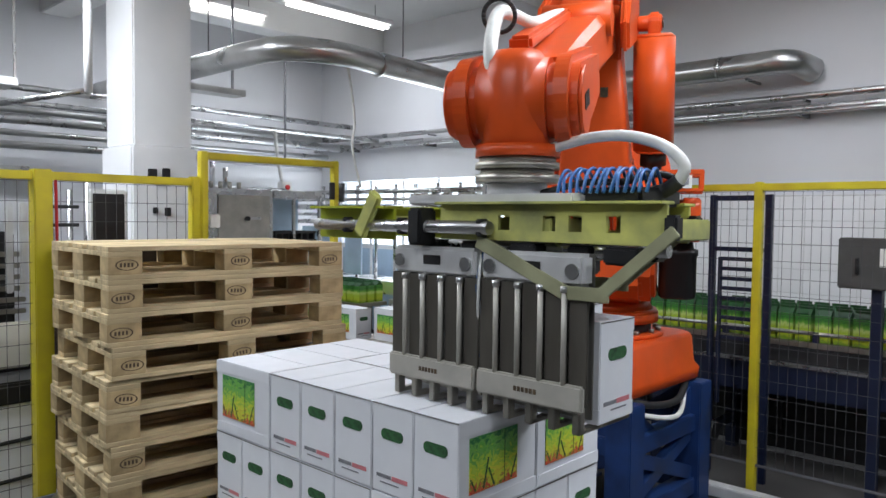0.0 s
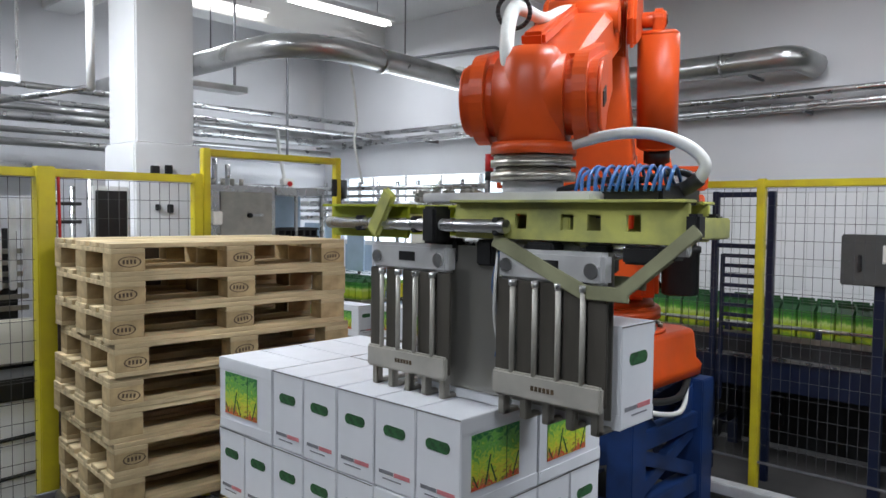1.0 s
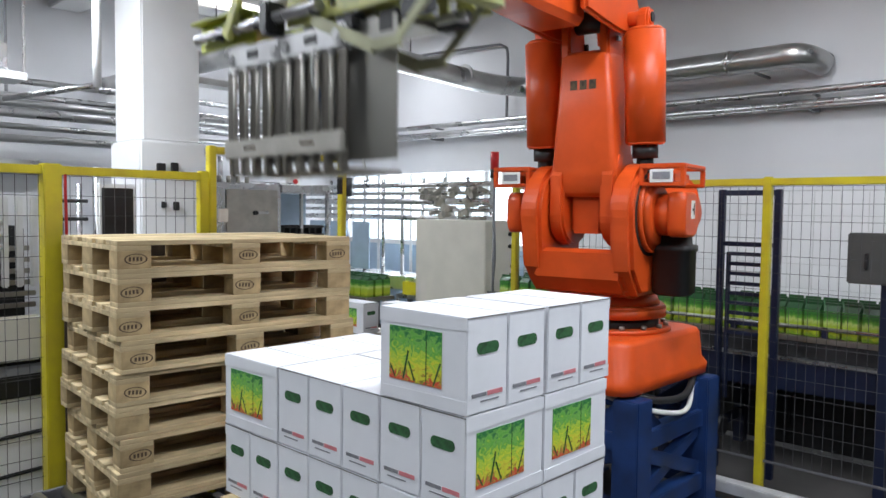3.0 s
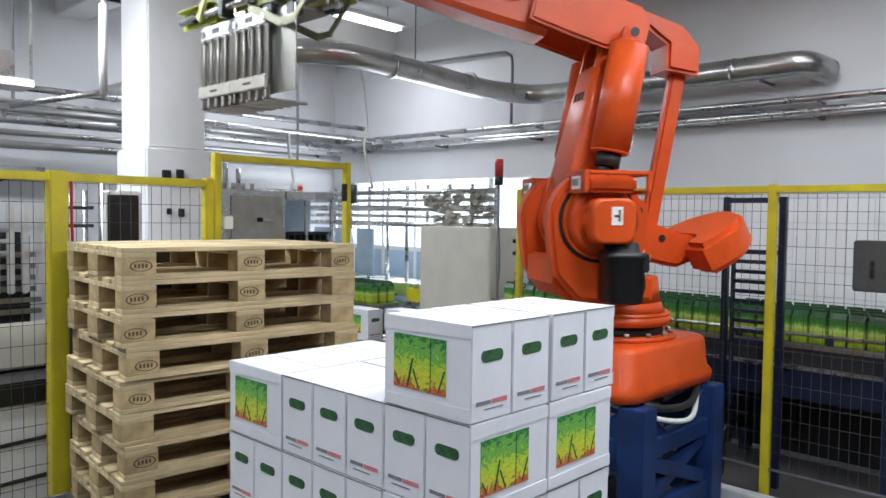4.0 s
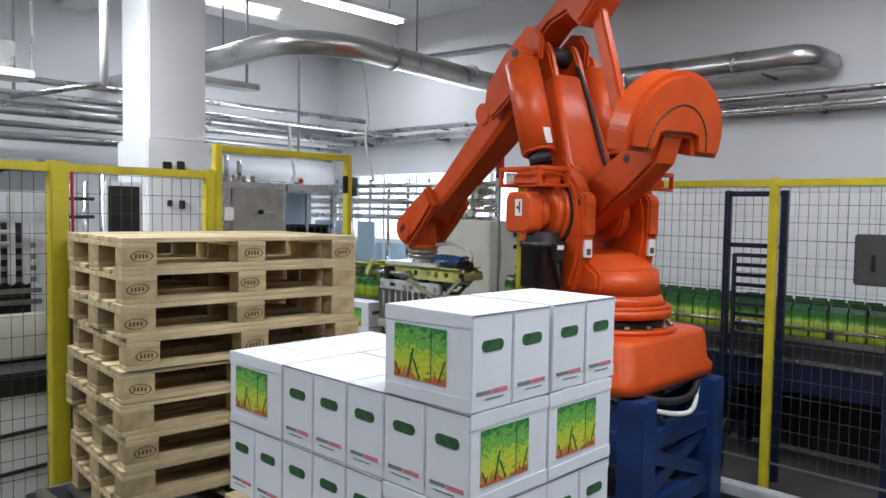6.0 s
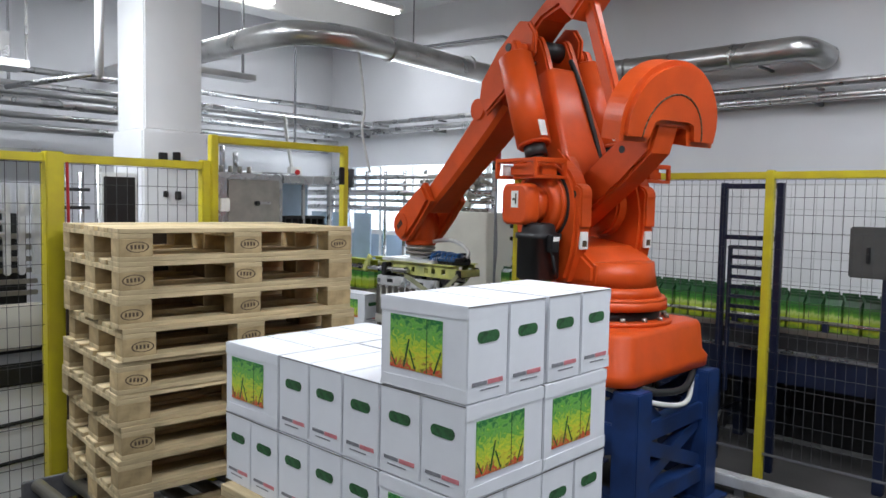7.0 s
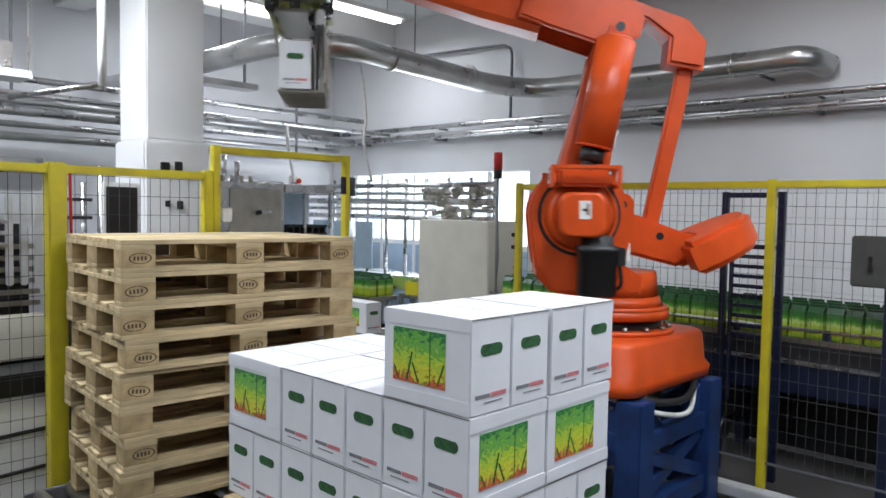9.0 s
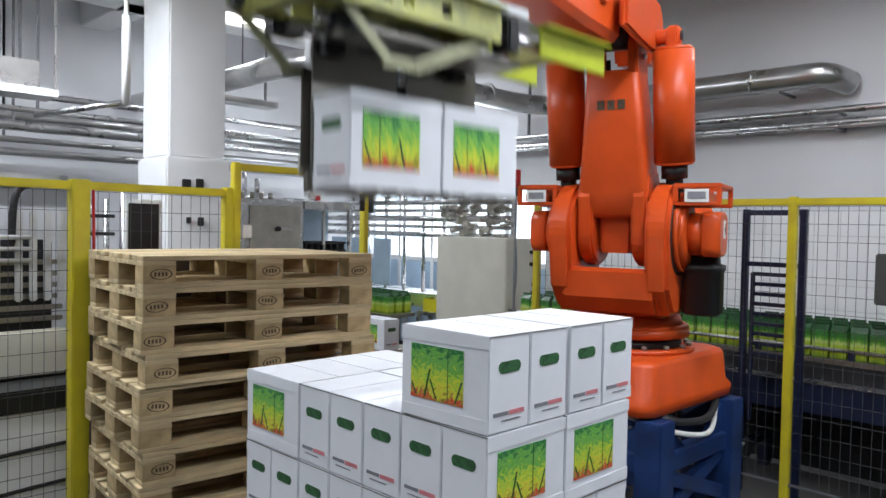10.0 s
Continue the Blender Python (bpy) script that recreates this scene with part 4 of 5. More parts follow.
def build_gripper():
    top = bmesh.new()
    cy(top, (0, 0, 0), (0, 0, -0.035), 0.09, 32)
    bx(top, -0.16, 0.16, -0.30, 0.30, -0.065, -0.035, 0.005)
    part("mount_plate", top, "alu", gripper, "pale cast mounting plate")
    # two long side beams with rectangular windows, as upper and lower flange with webs
    for s, x in ((-1, -0.155), (1, 0.155)):
        bm = bmesh.new()
        y0, y1, za, zb = (-0.56 if s < 0 else -0.47), 0.16, -0.165, -0.065
        bx(bm, x - 0.006, x + 0.006, y0, y1, zb - 0.03, zb, 0.002)
        bx(bm, x - 0.006, x + 0.006, y0, y1, za, za + 0.03, 0.002)
        for a, b in ((y0, -0.44), (-0.40, -0.33), (-0.29, -0.25), (-0.21, -0.10), (-0.06, y1)):
            bx(bm, x - 0.006, x + 0.006, a, b, za + 0.028, zb - 0.028)
        bx(bm, x - 0.035, x + 0.035, y0, y1, zb, zb + 0.008, 0.002)
        part("side_beam", bm, "green", gripper, "olive-yellow beam with square windows")
        bm = bmesh.new()
        bx(bm, x - 0.005, x + 0.005, 0.36, 0.74, -0.175, -0.075, 0.003)
        bx(bm, x - 0.05, x + 0.035, 0.36, 0.74, -0.077, -0.069, 0.002)
        part("end_beam", bm, "lime", gripper, "lime-yellow end beam")
        rod("guide_shaft", "inox", gripper, (x - 0.03, -0.05, -0.13), (x - 0.03, 0.72, -0.13), 0.019, 20, "polished guide shaft")
        one("bearing_block", "dark", gripper, x - 0.065, x + 0.012, 0.19, 0.245, -0.185, -0.075, 0.008, "black bearing block")
        one("bearing_block", "dark", gripper, x - 0.02, x + 0.02, y0 - 0.03, y0 + 0.002, -0.15, -0.09, 0.006, "black bearing block")
        # slanting brace bars below the beams
        sh = 0.0 if s < 0 else 0.12
        bm = bmesh.new()
        bx(bm, -0.005, 0.005, -0.165, 0.165, -0.02, 0.02, 0.002, pose(x - 0.02, -0.15 + sh, -0.23, 23, 0, 0))
        bx(bm, -0.0045, 0.0045, -0.06, 0.06, -0.018, 0.018, 0.002, pose(x - 0.02, -0.36 + sh, -0.29, 0, 0, 0))
        bx(bm, -0.005, 0.005, -0.13, 0.13, -0.016, 0.016, 0.002, pose(x - 0.02, -0.49 + sh, -0.21, -40, 0, 0))
        part("brace", bm, "brace", gripper, "dull olive brace")
    for y in (-0.5, -0.2, 0.10, 0.5):
        one("cross_tie", "green", gripper, -0.15, 0.15, y - 0.03, y + 0.03, -0.155, -0.10, 0.004)
    one("valve_block", "dark", gripper, -0.10, 0.12, -0.46, -0.28, -0.068, -0.02, 0.008, "black valve block")
    rng = random.Random(3)
    for k in range(14):
        y = -0.48 + 0.020 * k
        hose("air_hose", "hose_blue", gripper, [(-0.11, y, -0.035), (-0.09, y + rng.uniform(-0.008, 0.012), 0.005 + rng.uniform(0, 0.015)), (0.0, y + 0.03, 0.02 + rng.uniform(0, 0.015)), (0.12, y + 0.07, -0.03)], 0.0048, "blue air hose")
    hose("cable", "rubber", gripper, [(0.0, -0.08, -0.03), (0.03, -0.22, 0.0), (0.03, -0.34, 0.0), (0.06, -0.42, 0.02), (0.10, -0.45, 0.0), (0.12, -0.40, -0.05)], 0.010, "black cable")
    for y, x, w in ((-0.44, -0.13, 0.05), (-0.30, -0.10, 0.035), (-0.14, -0.13, 0.045), (0.06, -0.12, 0.03), (-0.38, 0.08, 0.05), (0.22, -0.11, 0.04)):
        one("valve", "dark", gripper, x - 0.03, x + 0.03, y - w, y + w, -0.245 + 0.03 * (w > 0.04), -0.17, 0.006, "small black valve")
    for x in (-0.09, 0.06):
        rod("air_cylinder", "inox", gripper, (x, -0.46, -0.185), (x, 0.30, -0.185), 0.018, 16, "bright air cylinder")
    for y in (-0.02, 0.30, 0.56):
        one("clamp", "dark", gripper, -0.20, -0.165, y - 0.012, y + 0.012, -0.155, -0.105, 0.004, "small black shaft clamp")
    # tensioner cam on the end
    bm = bmesh.new()
    bx(bm, -0.012, 0.012, -0.08, 0.08, -0.03, 0.03, 0.010, pose(-0.2, 0.44, -0.095, -58, 0, 0))
    part("lever", bm, "green", gripper, "dark slanting lever")
    # inner plates, fixed to the frame
    for y in (-L + 0.01, 0.02):
        bm = bmesh.new()
        bx(bm, -0.1275, -0.1215, y, y + 0.33, -TOOL + 0.03, -0.19, 0.002)
        part("side_plate", bm, "plate", gripper, "grey steel side plate")
    one("hold_down", "steel", gripper, -0.10, 0.10, -0.34, 0.34, -0.21, -0.19, 0.004, "steel hold-down plate")
    for y in (-0.2, 0.2):
        rod("air_cylinder", "dark", gripper, (0, y, -0.19), (0, y, -0.10), 0.03, 16, "black air cylinder")
    forks = []
    for y in (-L / 2, L / 2):
        bm = bmesh.new()
        bx(bm, -0.175, -0.125, -0.168, 0.168, -0.275, -0.19, 0.010)
        fk = part("fork_basket", bm, "alu", gripper, "fork basket with a cast head and steel slats")
        fk.matrix_basis = pose(0, y, 0)
        one("slot", "dark", fk, -0.177, -0.173, -0.035, 0.035, -0.243, -0.215, 0.0008, "black oval slot")
        for s in (-1, 1):
            rod("bolt_head", "inox", fk, (-0.175, s * 0.135, -0.235), (-0.182, s * 0.135, -0.235), 0.02, 14)
        for k in range(5):
            a = -0.15 + k * 0.075
            bm = bmesh.new()
            bx(bm, -0.168, -0.160, a - 0.028, a + 0.028, -TOOL + 0.07, -0.272, 0.003)
            part("slat", bm, "slat", fk)
            if k < 4:
                rod("spacer_rod", "cast", fk, (-0.176, a + 0.0375, -TOOL + 0.12), (-0.176, a + 0.0375, -0.273), 0.0075, 10, "pale spacer rod")
                rod("rod_nut", "inox", fk, (-0.176, a + 0.0375, -0.290), (-0.176, a + 0.0375, -0.274), 0.012, 6)
            bm = bmesh.new()
            bx(bm, -0.172, -0.145, a - 0.012, a + 0.012, -TOOL - 0.004, -TOOL + 0.075, 0.003)
            bx(bm, -0.172, 0.085, a - 0.012, a + 0.012, -TOOL - 0.004, -TOOL + 0.010, 0.003)
            part("finger", bm, "steel", fk)
        one("foot_bar", "cast", fk, -0.186, -0.166, -0.175, 0.175, -TOOL + 0.055, -TOOL + 0.125, 0.006)
        bm = bmesh.new()
        for k in range(6):
            bx(bm, -0.1875, -0.1855, 0.03 - 0.013 * k, 0.039 - 0.013 * k, -TOOL + 0.084, -TOOL + 0.097)
        part("maker_mark", bm, "stamp", fk, "dark maker mark")
        forks.append(fk)
    return forks


FORKS = build_gripper()
hose("loop_hose", "hose_white", gripper, [(0.03, -0.09, 0.10), (0.03, -0.24, 0.125), (0.03, -0.36, 0.12), (0.03, -0.46, 0.085), (0.03, -0.51, 0.035), (0.03, -0.49, -0.01)], 0.016, "white corrugated hose loop")
hose("hose_sleeve", "rubber", gripper, [(0.03, -0.498, 0.0), (0.03, -0.46, -0.025), (0.03, -0.41, -0.035), (0.03, -0.34, -0.045)], 0.02, "black end sleeve of the hose")
for k in range(3):
    hose("cable", ("hose_blue", "wire", "hose_white")[k], gripper, [(-0.15, 0.004 * k, -0.2), (-0.165 - 0.01 * k, 0.012 - 0.012 * k, -0.3), (-0.16, -0.02 + 0.014 * k, -0.40), (-0.15, 0.01 - 0.01 * k, -0.5)], 0.004, "thin hanging cable")

# ---- infeed with cartons ----
PICKED = [copy_thing(first, pose(4.3, 4.2, 0.7)) for _ in range(2)]
for c in PICKED:
    c["label"] = CL + " lifted by the gripper"
    c["group"] = "infeed cartons"
roller_conveyor("infeed_conveyor", pose(4.58, 3.9, 0, 0, 0, 90), 2.6, 0.5, 0.655, "steel roller infeed conveyor with white cartons")
for y in (5.12, 5.50, 5.88):
    c = copy_thing(first, pose(4.29, y, 0.655))
    c["label"], c["group"] = CL + " waiting on the infeed conveyor", "infeed cartons"


def grey_cabinet():
    c = empty("control_cabinet", pose(5.4, 4.58, 0), "beige-grey enamelled control cabinet with a cable", "cabinet")
    one("body", "cabinet", c, 0, 0.47, 0, 0.95, 0.1, 1.65, 0.008)
    one("plinth", "dark", c, 0.02, 0.45, 0.02, 0.93, 0, 0.101, 0.003)
    for x, z in ((0.36, 1.52), (0.36, 1.40), (0.40, 1.20)):
        rod("switch_knob", "dark", c, (x, 0.001, z), (x, -0.03, z), 0.02, 14)
    hose("cable", "wire", c, [(0.10, -0.02, 1.645), (0.11, -0.03, 1.3), (0.10, -0.02, 1.0), (0.2, -0.03, 0.85), (0.3, -0.04, 1.0)], 0.008, "grey cable")


grey_cabinet()


def beacon():
    b = empty("signal_beacon", pose(5.33, 4.425, -0.07), "red and dark signal beacon on a pole", "beacon")
    rod("pole", "wire", b, (0, 0, 0.07), (0, 0, 2.12), 0.012)
    rod("lower_lens", "dark", b, (0, 0, 2.12), (0, 0, 2.20), 0.04)
    rod("upper_lens", "red", b, (0, 0, 2.20), (0, 0, 2.36), 0.04, 16, "red lens")


beacon()


def blue_steps():
    s = empty("step_guard", pose(5.0, 1.76, 0), "dark blue steel frame with ladder bars", "ladder")
    for y in (0, 0.37):
        one("upright", "navy", s, -0.02, 0.02, y - 0.02, y + 0.02, 0, 1.91, 0.003)
    one("top_bar", "navy", s, -0.018, 0.018, 0.02, 0.35, 1.87, 1.905, 0.003)
    one("mid_bar", "navy", s, -0.018, 0.018, 0.02, 0.35, 1.53, 1.56, 0.003)
    for y in (0.07, 0.30):
        one("inner_upright", "navy", s, -0.05, -0.024, y - 0.012, y + 0.012, 0.5, 1.49, 0.003)
    for k in range(9):
        z = 0.94 + 0.066 * k
        one("rung", "navy", s, -0.05, -0.024, 0.07, 0.30, z, z + 0.025, 0.003)


blue_steps()


def bottle_line():
    c = empty("bottling_conveyor", pose(5.15, -3.0, 0), "dark blue steel conveyor with side rails for juice cartons", "conveyor")
    one("side_beam", "navy", c, 0, 0.05, 0, 7.4, 0.57, 0.775, 0.006)
    one("side_beam", "navy", c, 0.55, 0.60, 0, 7.4, 0.57, 0.775, 0.006)
    one("belt", "steel", c, 0.05, 0.55, 0, 7.4, 0.905, 0.94, 0.004)
    one("side_strip", "inox", c, -0.02, 0.06, 0, 7.4, 0.777, 0.792, 0.003)
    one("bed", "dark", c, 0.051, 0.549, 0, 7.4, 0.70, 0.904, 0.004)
    for x in (0.08, 0.52):
        for z in (0.845, 0.895, 1.0):
            rod("guide_rail", "inox", c, (x, 0, z), (x, 7.4, z), 0.013, 10)
        for k in range(12):
            one("rail_post", "navy", c, x - 0.012, x + 0.012, 0.3 + 0.6 * k, 0.34 + 0.6 * k, 0.77, 1.01, 0.002)
    for k in range(5):
        for x in (0.0, 0.52):
            one("leg", "navy", c, x, x + 0.08, 0.4 + 1.6 * k, 0.48 + 1.6 * k, 0, 0.571, 0.004)
        one("foot_tie", "navy", c, 0.08, 0.52, 0.41 + 1.6 * k, 0.46 + 1.6 * k, 0.2, 0.26, 0.004)
    # dark sheet added for the shade under the conveyor
    one("rear_guard", "dark", c, 0.64, 0.66, 0, 7.4, 0.03, 0.62, 0.004, "dark sheet added behind the legs to keep the space below dark")
    for k in range(6):
        one("junction_box", "dark", c, 0.60, 0.639, 0.5 + 1.1 * k, 0.72 + 1.1 * k, 0.18, 0.40, 0.004)
    # juice packs in rows
    bm = bmesh.new()
    bx(bm, -0.045, 0.045, -0.05, 0.05, 0, 0.18, 0.004)
    body = bpy.data.meshes.new("juice_pack")
    bm.to_mesh(body)
    bm.free()
    body.materials.append(M["juice"])
    bm = bmesh.new()
    slab(bm, [(-0.045, 0.0), (0.045, 0.0), (0.006, 0.034), (0.006, 0.05), (-0.006, 0.05), (-0.006, 0.034)], -0.05, 0.05)
    gable = bpy.data.meshes.new("gable_top")
    bm.to_mesh(gable)
    bm.free()
    gable.materials.append(M["cap"])
    rng = random.Random(8)
    for r, x in enumerate((5.28, 5.45, 5.62)):
        y = -0.9
        while y < 4.3:
            p = shared("juice_pack", body, None, pose(x + rng.uniform(-0.006, 0.006), y, 0.941, 0, 0, rng.uniform(-5, 5)))
            tagged(p, "green and yellow juice pack standing on the conveyor", "juice pack", "juice packs")
            shared("gable_top", gable, p, pose(0, 0, 0.18), "dark green gable top")
            y += 0.112 + (0.07 if rng.random() < 0.08 else 0.004)


bottle_line()


def drive_unit():
    d = empty("drive_unit", pose(4.98, 2.25, 0), "navy geared drive unit under the conveyor", "motor")
    one("frame", "navy", d, 0, 0.16, 0, 0.30, 0.0, 0.568, 0.006)
    rod("motor", "dark", d, (0.06, -0.16, 0.28), (0.06, 0.0, 0.28), 0.07, 20)
    one("label_plate", "label", d, -0.004, 0.0, 0.05, 0.12, 0.26, 0.36, 0)
    for z in (0.1, 0.2, 0.38):
        one("bar", "wire", d, -0.03, -0.001, 0.02, 0.26, z, z + 0.025, 0.003)


drive_unit()


def panel_box():
    p = empty("operator_panel", pose(5.02, 0.93, 0), "grey wall-type control panel box with a label on a post", "control panel")
    one("box", "panel", p, 0, 0.16, 0, 0.42, 1.33, 1.64, 0.008)
    one("label_plate", "label", p, -0.006, -0.001, 0.07, 0.19, 1.47, 1.58, 0.001)
    one("handle", "dark", p, -0.02, 0.0, 0.30, 0.32, 1.42, 1.52, 0.004)
    one("post", "navy", p, 0.05, 0.11, 0.18, 0.24, 0, 1.33, 0.004)


panel_box()


def kerb_rail():
    k = empty("floor_rail", pose(4.42, -2.5, 0), "low pale grey floor rail in front of the fence", "rail")
    one("rail", "alu", k, 0, 0.09, 0, 4.6, 0.05, 0.12, 0.006)
    for y in (0.3, 1.6, 2.9, 4.2):
        one("foot", "wire", k, 0.02, 0.07, y, y + 0.06, 0, 0.051, 0.003)


kerb_rail()


# ---- machines behind the gate and in the opening ----
def steel_machine():
    m = empty("steel_machine", pose(3.3, 6.2, 0), "stainless steel machine housing behind the gate with a glazed bay", "machine")
    one("housing", "inox", m, 0, 0.91, 0, 0.9, 0.5, 1.98, 0.015)
    one("base", "dark", m, 0.05, 1.45, 0.05, 0.85, 0, 0.501, 0.006)
    one("front_door", "cast", m, 0.30, 0.86, -0.010, -0.001, 0.6, 1.92, 0.006, "worn steel door")
    rod("door_knob", "dark", m, (0.60, -0.010, 1.70), (0.60, -0.045, 1.70), 0.022, 14)
    one("door_lever", "inox", m, 0.61, 0.75, -0.035, -0.022, 1.69, 1.715, 0.004)
    one("bay_floor", "inox", m, 0.911, 1.5, 0, 0.9, 0.5, 1.36, 0.006)
    one("bay_top", "inox", m, 0.911, 1.5, 0, 0.9, 1.90, 1.98, 0.006)
    for x in (1.14, 1.46):
        one("bay_post", "inox", m, x, x + 0.03, 0.0, 0.03, 1.361, 1.899, 0.003)
    one("bay_glass", "glass", m, 0.912, 1.49, 0.40, 0.408, 1.361, 1.899, 0.002, "pale blue glazing")
    for k in range(2):
        rod("stub_pipe", "inox", m, (0.42 + 0.14 * k, 0.3, 1.979), (0.42 + 0.14 * k, 0.3, 2.24 - 0.05 * k), 0.026)
    for k in range(4):
        rod("small_valve", "steel", m, (0.36 + 0.1 * k, 0.22, 1.979), (0.36 + 0.1 * k, 0.22, 2.05), 0.022, 12)
    rod("level_pipe", "inox", m, (0.0, 0.5, 2.0), (1.4, 0.5, 2.0), 0.02)
    c = empty("bottle_crate", pose(4.24, 6.21, 1.362), "black plastic bottle crate with pale caps", "crate", "crates")
    one("floor", "dark", c, 0, 0.5, 0, 0.25, 0, 0.015, 0.002)
    for z in (0.03, 0.11, 0.19):
        one("rail", "dark", c, 0, 0.5, 0.0, 0.012, z, z + 0.022, 0.002)
        one("rail", "dark", c, 0, 0.5, 0.238, 0.25, z, z + 0.022, 0.002)
    for k in range(7):
        one("upright", "dark", c, 0.078 * k, 0.078 * k + 0.02, 0.0125, 0.2375, 0.0155, 0.215, 0.002)
    for k in range(6):
        rod("cap", "label", c, (0.049 + 0.078 * k, 0.12, 0.015), (0.049 + 0.078 * k, 0.12, 0.17), 0.022, 12, "pale bottle")


steel_machine()


def filler():
    f = empty("filling_machine", pose(5.7, 6.4, 0), "stainless filling machine with pipes in the bright opening", "machine")
    one("frame", "inox", f, 0, 0.5, -1.6, 1.4, 0.85, 1.0, 0.01)
    for y in (-1.55, -0.45, 0.4, 1.3):
        for x in (0.03, 0.42):
            one("leg", "inox", f, x, x + 0.05, y, y + 0.05, 0, 0.86, 0.004)
    for k in range(5):
        rod("pipe", "inox", f, (0.1, -1.55, 1.66 + 0.09 * k), (0.1, 1.6, 1.66 + 0.09 * k), (0.03, 0.02, 0.035, 0.02, 0.028)[k], 16)
    for k in range(9):
        rod("riser", "inox", f, (0.16, -1.5 + 0.33 * k, 1.0), (0.16, -1.5 + 0.33 * k, 2.1), 0.022, 16)
    rng = random.Random(2)
    for k in range(34):
        y, z = rng.uniform(-1.5, -0.6), rng.uniform(1.66, 1.98)
        rod("valve", "steel", f, (0.0, y, z), (0.14, y + rng.uniform(-0.08, 0.08), z + rng.uniform(-0.06, 0.06)), rng.uniform(0.012, 0.04), 12)
    for y in (0.2, 0.62, 1.04):
        one("side_panel", "glass", f, -0.02, 0.0, y, y + 0.3, 1.05, 1.6, 0.004, "pale blue panel")
    rod("drum", "column", f, (-0.2, 1.2, 0.95), (-0.2, 1.2, 1.25), 0.15, 24, "white drum")
    rod("elbow", "rubber", f, (0.0, 0.62, 1.9), (0.0, 0.62, 2.12), 0.06, 16)


filler()


def crates():
    t = empty("side_table", pose(5.58, 5.62, 0), "small steel side table by the filling machine", "table")
    one("top", "inox", t, 0, 0.4, 0, 0.4, 0.78, 0.82, 0.004)
    for x in (0.0, 0.36):
        for y in (0.0, 0.36):
            one("leg", "inox", t, x, x + 0.04, y, y + 0.04, 0, 0.781, 0.003)
    for k, (x, y, z, w, m, lab) in enumerate(((5.62, 5.66, 0.82, 0.30, "yellow", "yellow plastic crate by the filling machine"), (5.0, 5.75, 0.0, 0.4, "dark", "dark crate under the conveyor"), (5.0, 6.3, 0.0, 0.4, "dark", "dark crate under the conveyor"))):
        c = empty("crate", pose(x, y, z), lab, "crate", "crates")
        one("bottom", m, c, 0, w, 0, w, 0, 0.02, 0.003)
        h = 0.14 if z else 0.5
        for a, b in ((0, 0.015), (w - 0.015, w)):
            one("side", m, c, a, b, 0, w, 0.02, h, 0.003)
            one("side", m, c, 0.0155, w - 0.0155, a, b, 0.02, h, 0.003)


crates()


def back_line():
    # second stretch of the juice line, seen past the pallet stack
    c = empty("bottling_conveyor", pose(5.05, 5.9, 0), "steel conveyor with juice packs past the cabinet", "conveyor")
    one("belt", "steel", c, 0, 0.4, 0, 2.2, 0.78, 0.82, 0.004)
    for y in (0.2, 1.8):
        for x in (0.02, 0.32):
            one("leg", "wire", c, x, x + 0.05, y, y + 0.05, 0, 0.781, 0.003)
    body, gable = bpy.data.meshes["juice_pack"], bpy.data.meshes["gable_top"]
    for r in range(3):
        for k in range(18):
            p = shared("juice_pack", body, None, pose(5.13 + 0.12 * r, 5.98 + 0.11 * k, 0.82))
            tagged(p, "green and yellow juice pack standing on the conveyor", "juice pack", "juice packs")
            shared("gable_top", gable, p, pose(0, 0, 0.18), "dark green gable top")


back_line()


def left_machine():
    m = empty("wrapping_machine", pose(0.9, 4.98, 0), "dark steel machine with glossy panels behind the fence", "machine")
    one("base", "dark", m, -0.9, 1.6, -0.02, 0.9, 0, 0.80, 0.01)
    one("front_cover", "cabinet", m, 0.1, 0.70, -0.06, -0.021, 0.80, 1.08, 0.015, "grey-green front cover")
    one("inner_box", "dark", m, 0.0, 0.66, 0.1, 0.7, 0.80, 1.62, 0.015)
    for x in (0.30, 0.42, 0.50, 0.58, 0.66):
        one("upright", "alu", m, x, x + 0.04, -0.015, 0.02, 1.25, 1.80, 0.008)
    one("frame_post", "column", m, 0.74, 0.775, -0.02, 0.02, 0.80, 1.9, 0.004, "white frame post")
    for k in range(6):
        one("cross_bar", "steel", m, 0.05, 0.7, 0.03, 0.06, 1.12 + 0.07 * k, 1.15 + 0.07 * k, 0.004)
    for k in range(3):
        rod("bright_bar", "alu", m, (0.1, -0.03, 1.50 + 0.07 * k), (0.5, -0.03, 1.50 + 0.07 * k), 0.014)
    hose("hose", "rubber", m, [(0.40, 0.0, 1.6), (0.42, 0.0, 1.88), (0.50, 0.0, 1.96), (0.68, 0.0, 1.97)], 0.022, "black hose")
    one("screen_frame", "column", m, 1.10, 1.36, 0.08, 0.12, 1.35, 1.90, 0.012)
    one("screen", "dark", m, 1.125, 1.335, 0.072, 0.081, 1.38, 1.87, 0.003, "black glossy screen")
    for k in range(5):
        rod("grid_bar", "dark", m, (0.82, 0.2, 1.3 + 0.12 * k), (1.08, 0.2, 1.3 + 0.12 * k), 0.012, 10)
    for k in range(4):
        rod("stub_pipe", "inox", m, (0.86 + 0.12 * k, 0.4, 0.8), (0.86 + 0.12 * k, 0.4, 1.9 + 0.12 * (k % 2)), 0.02)


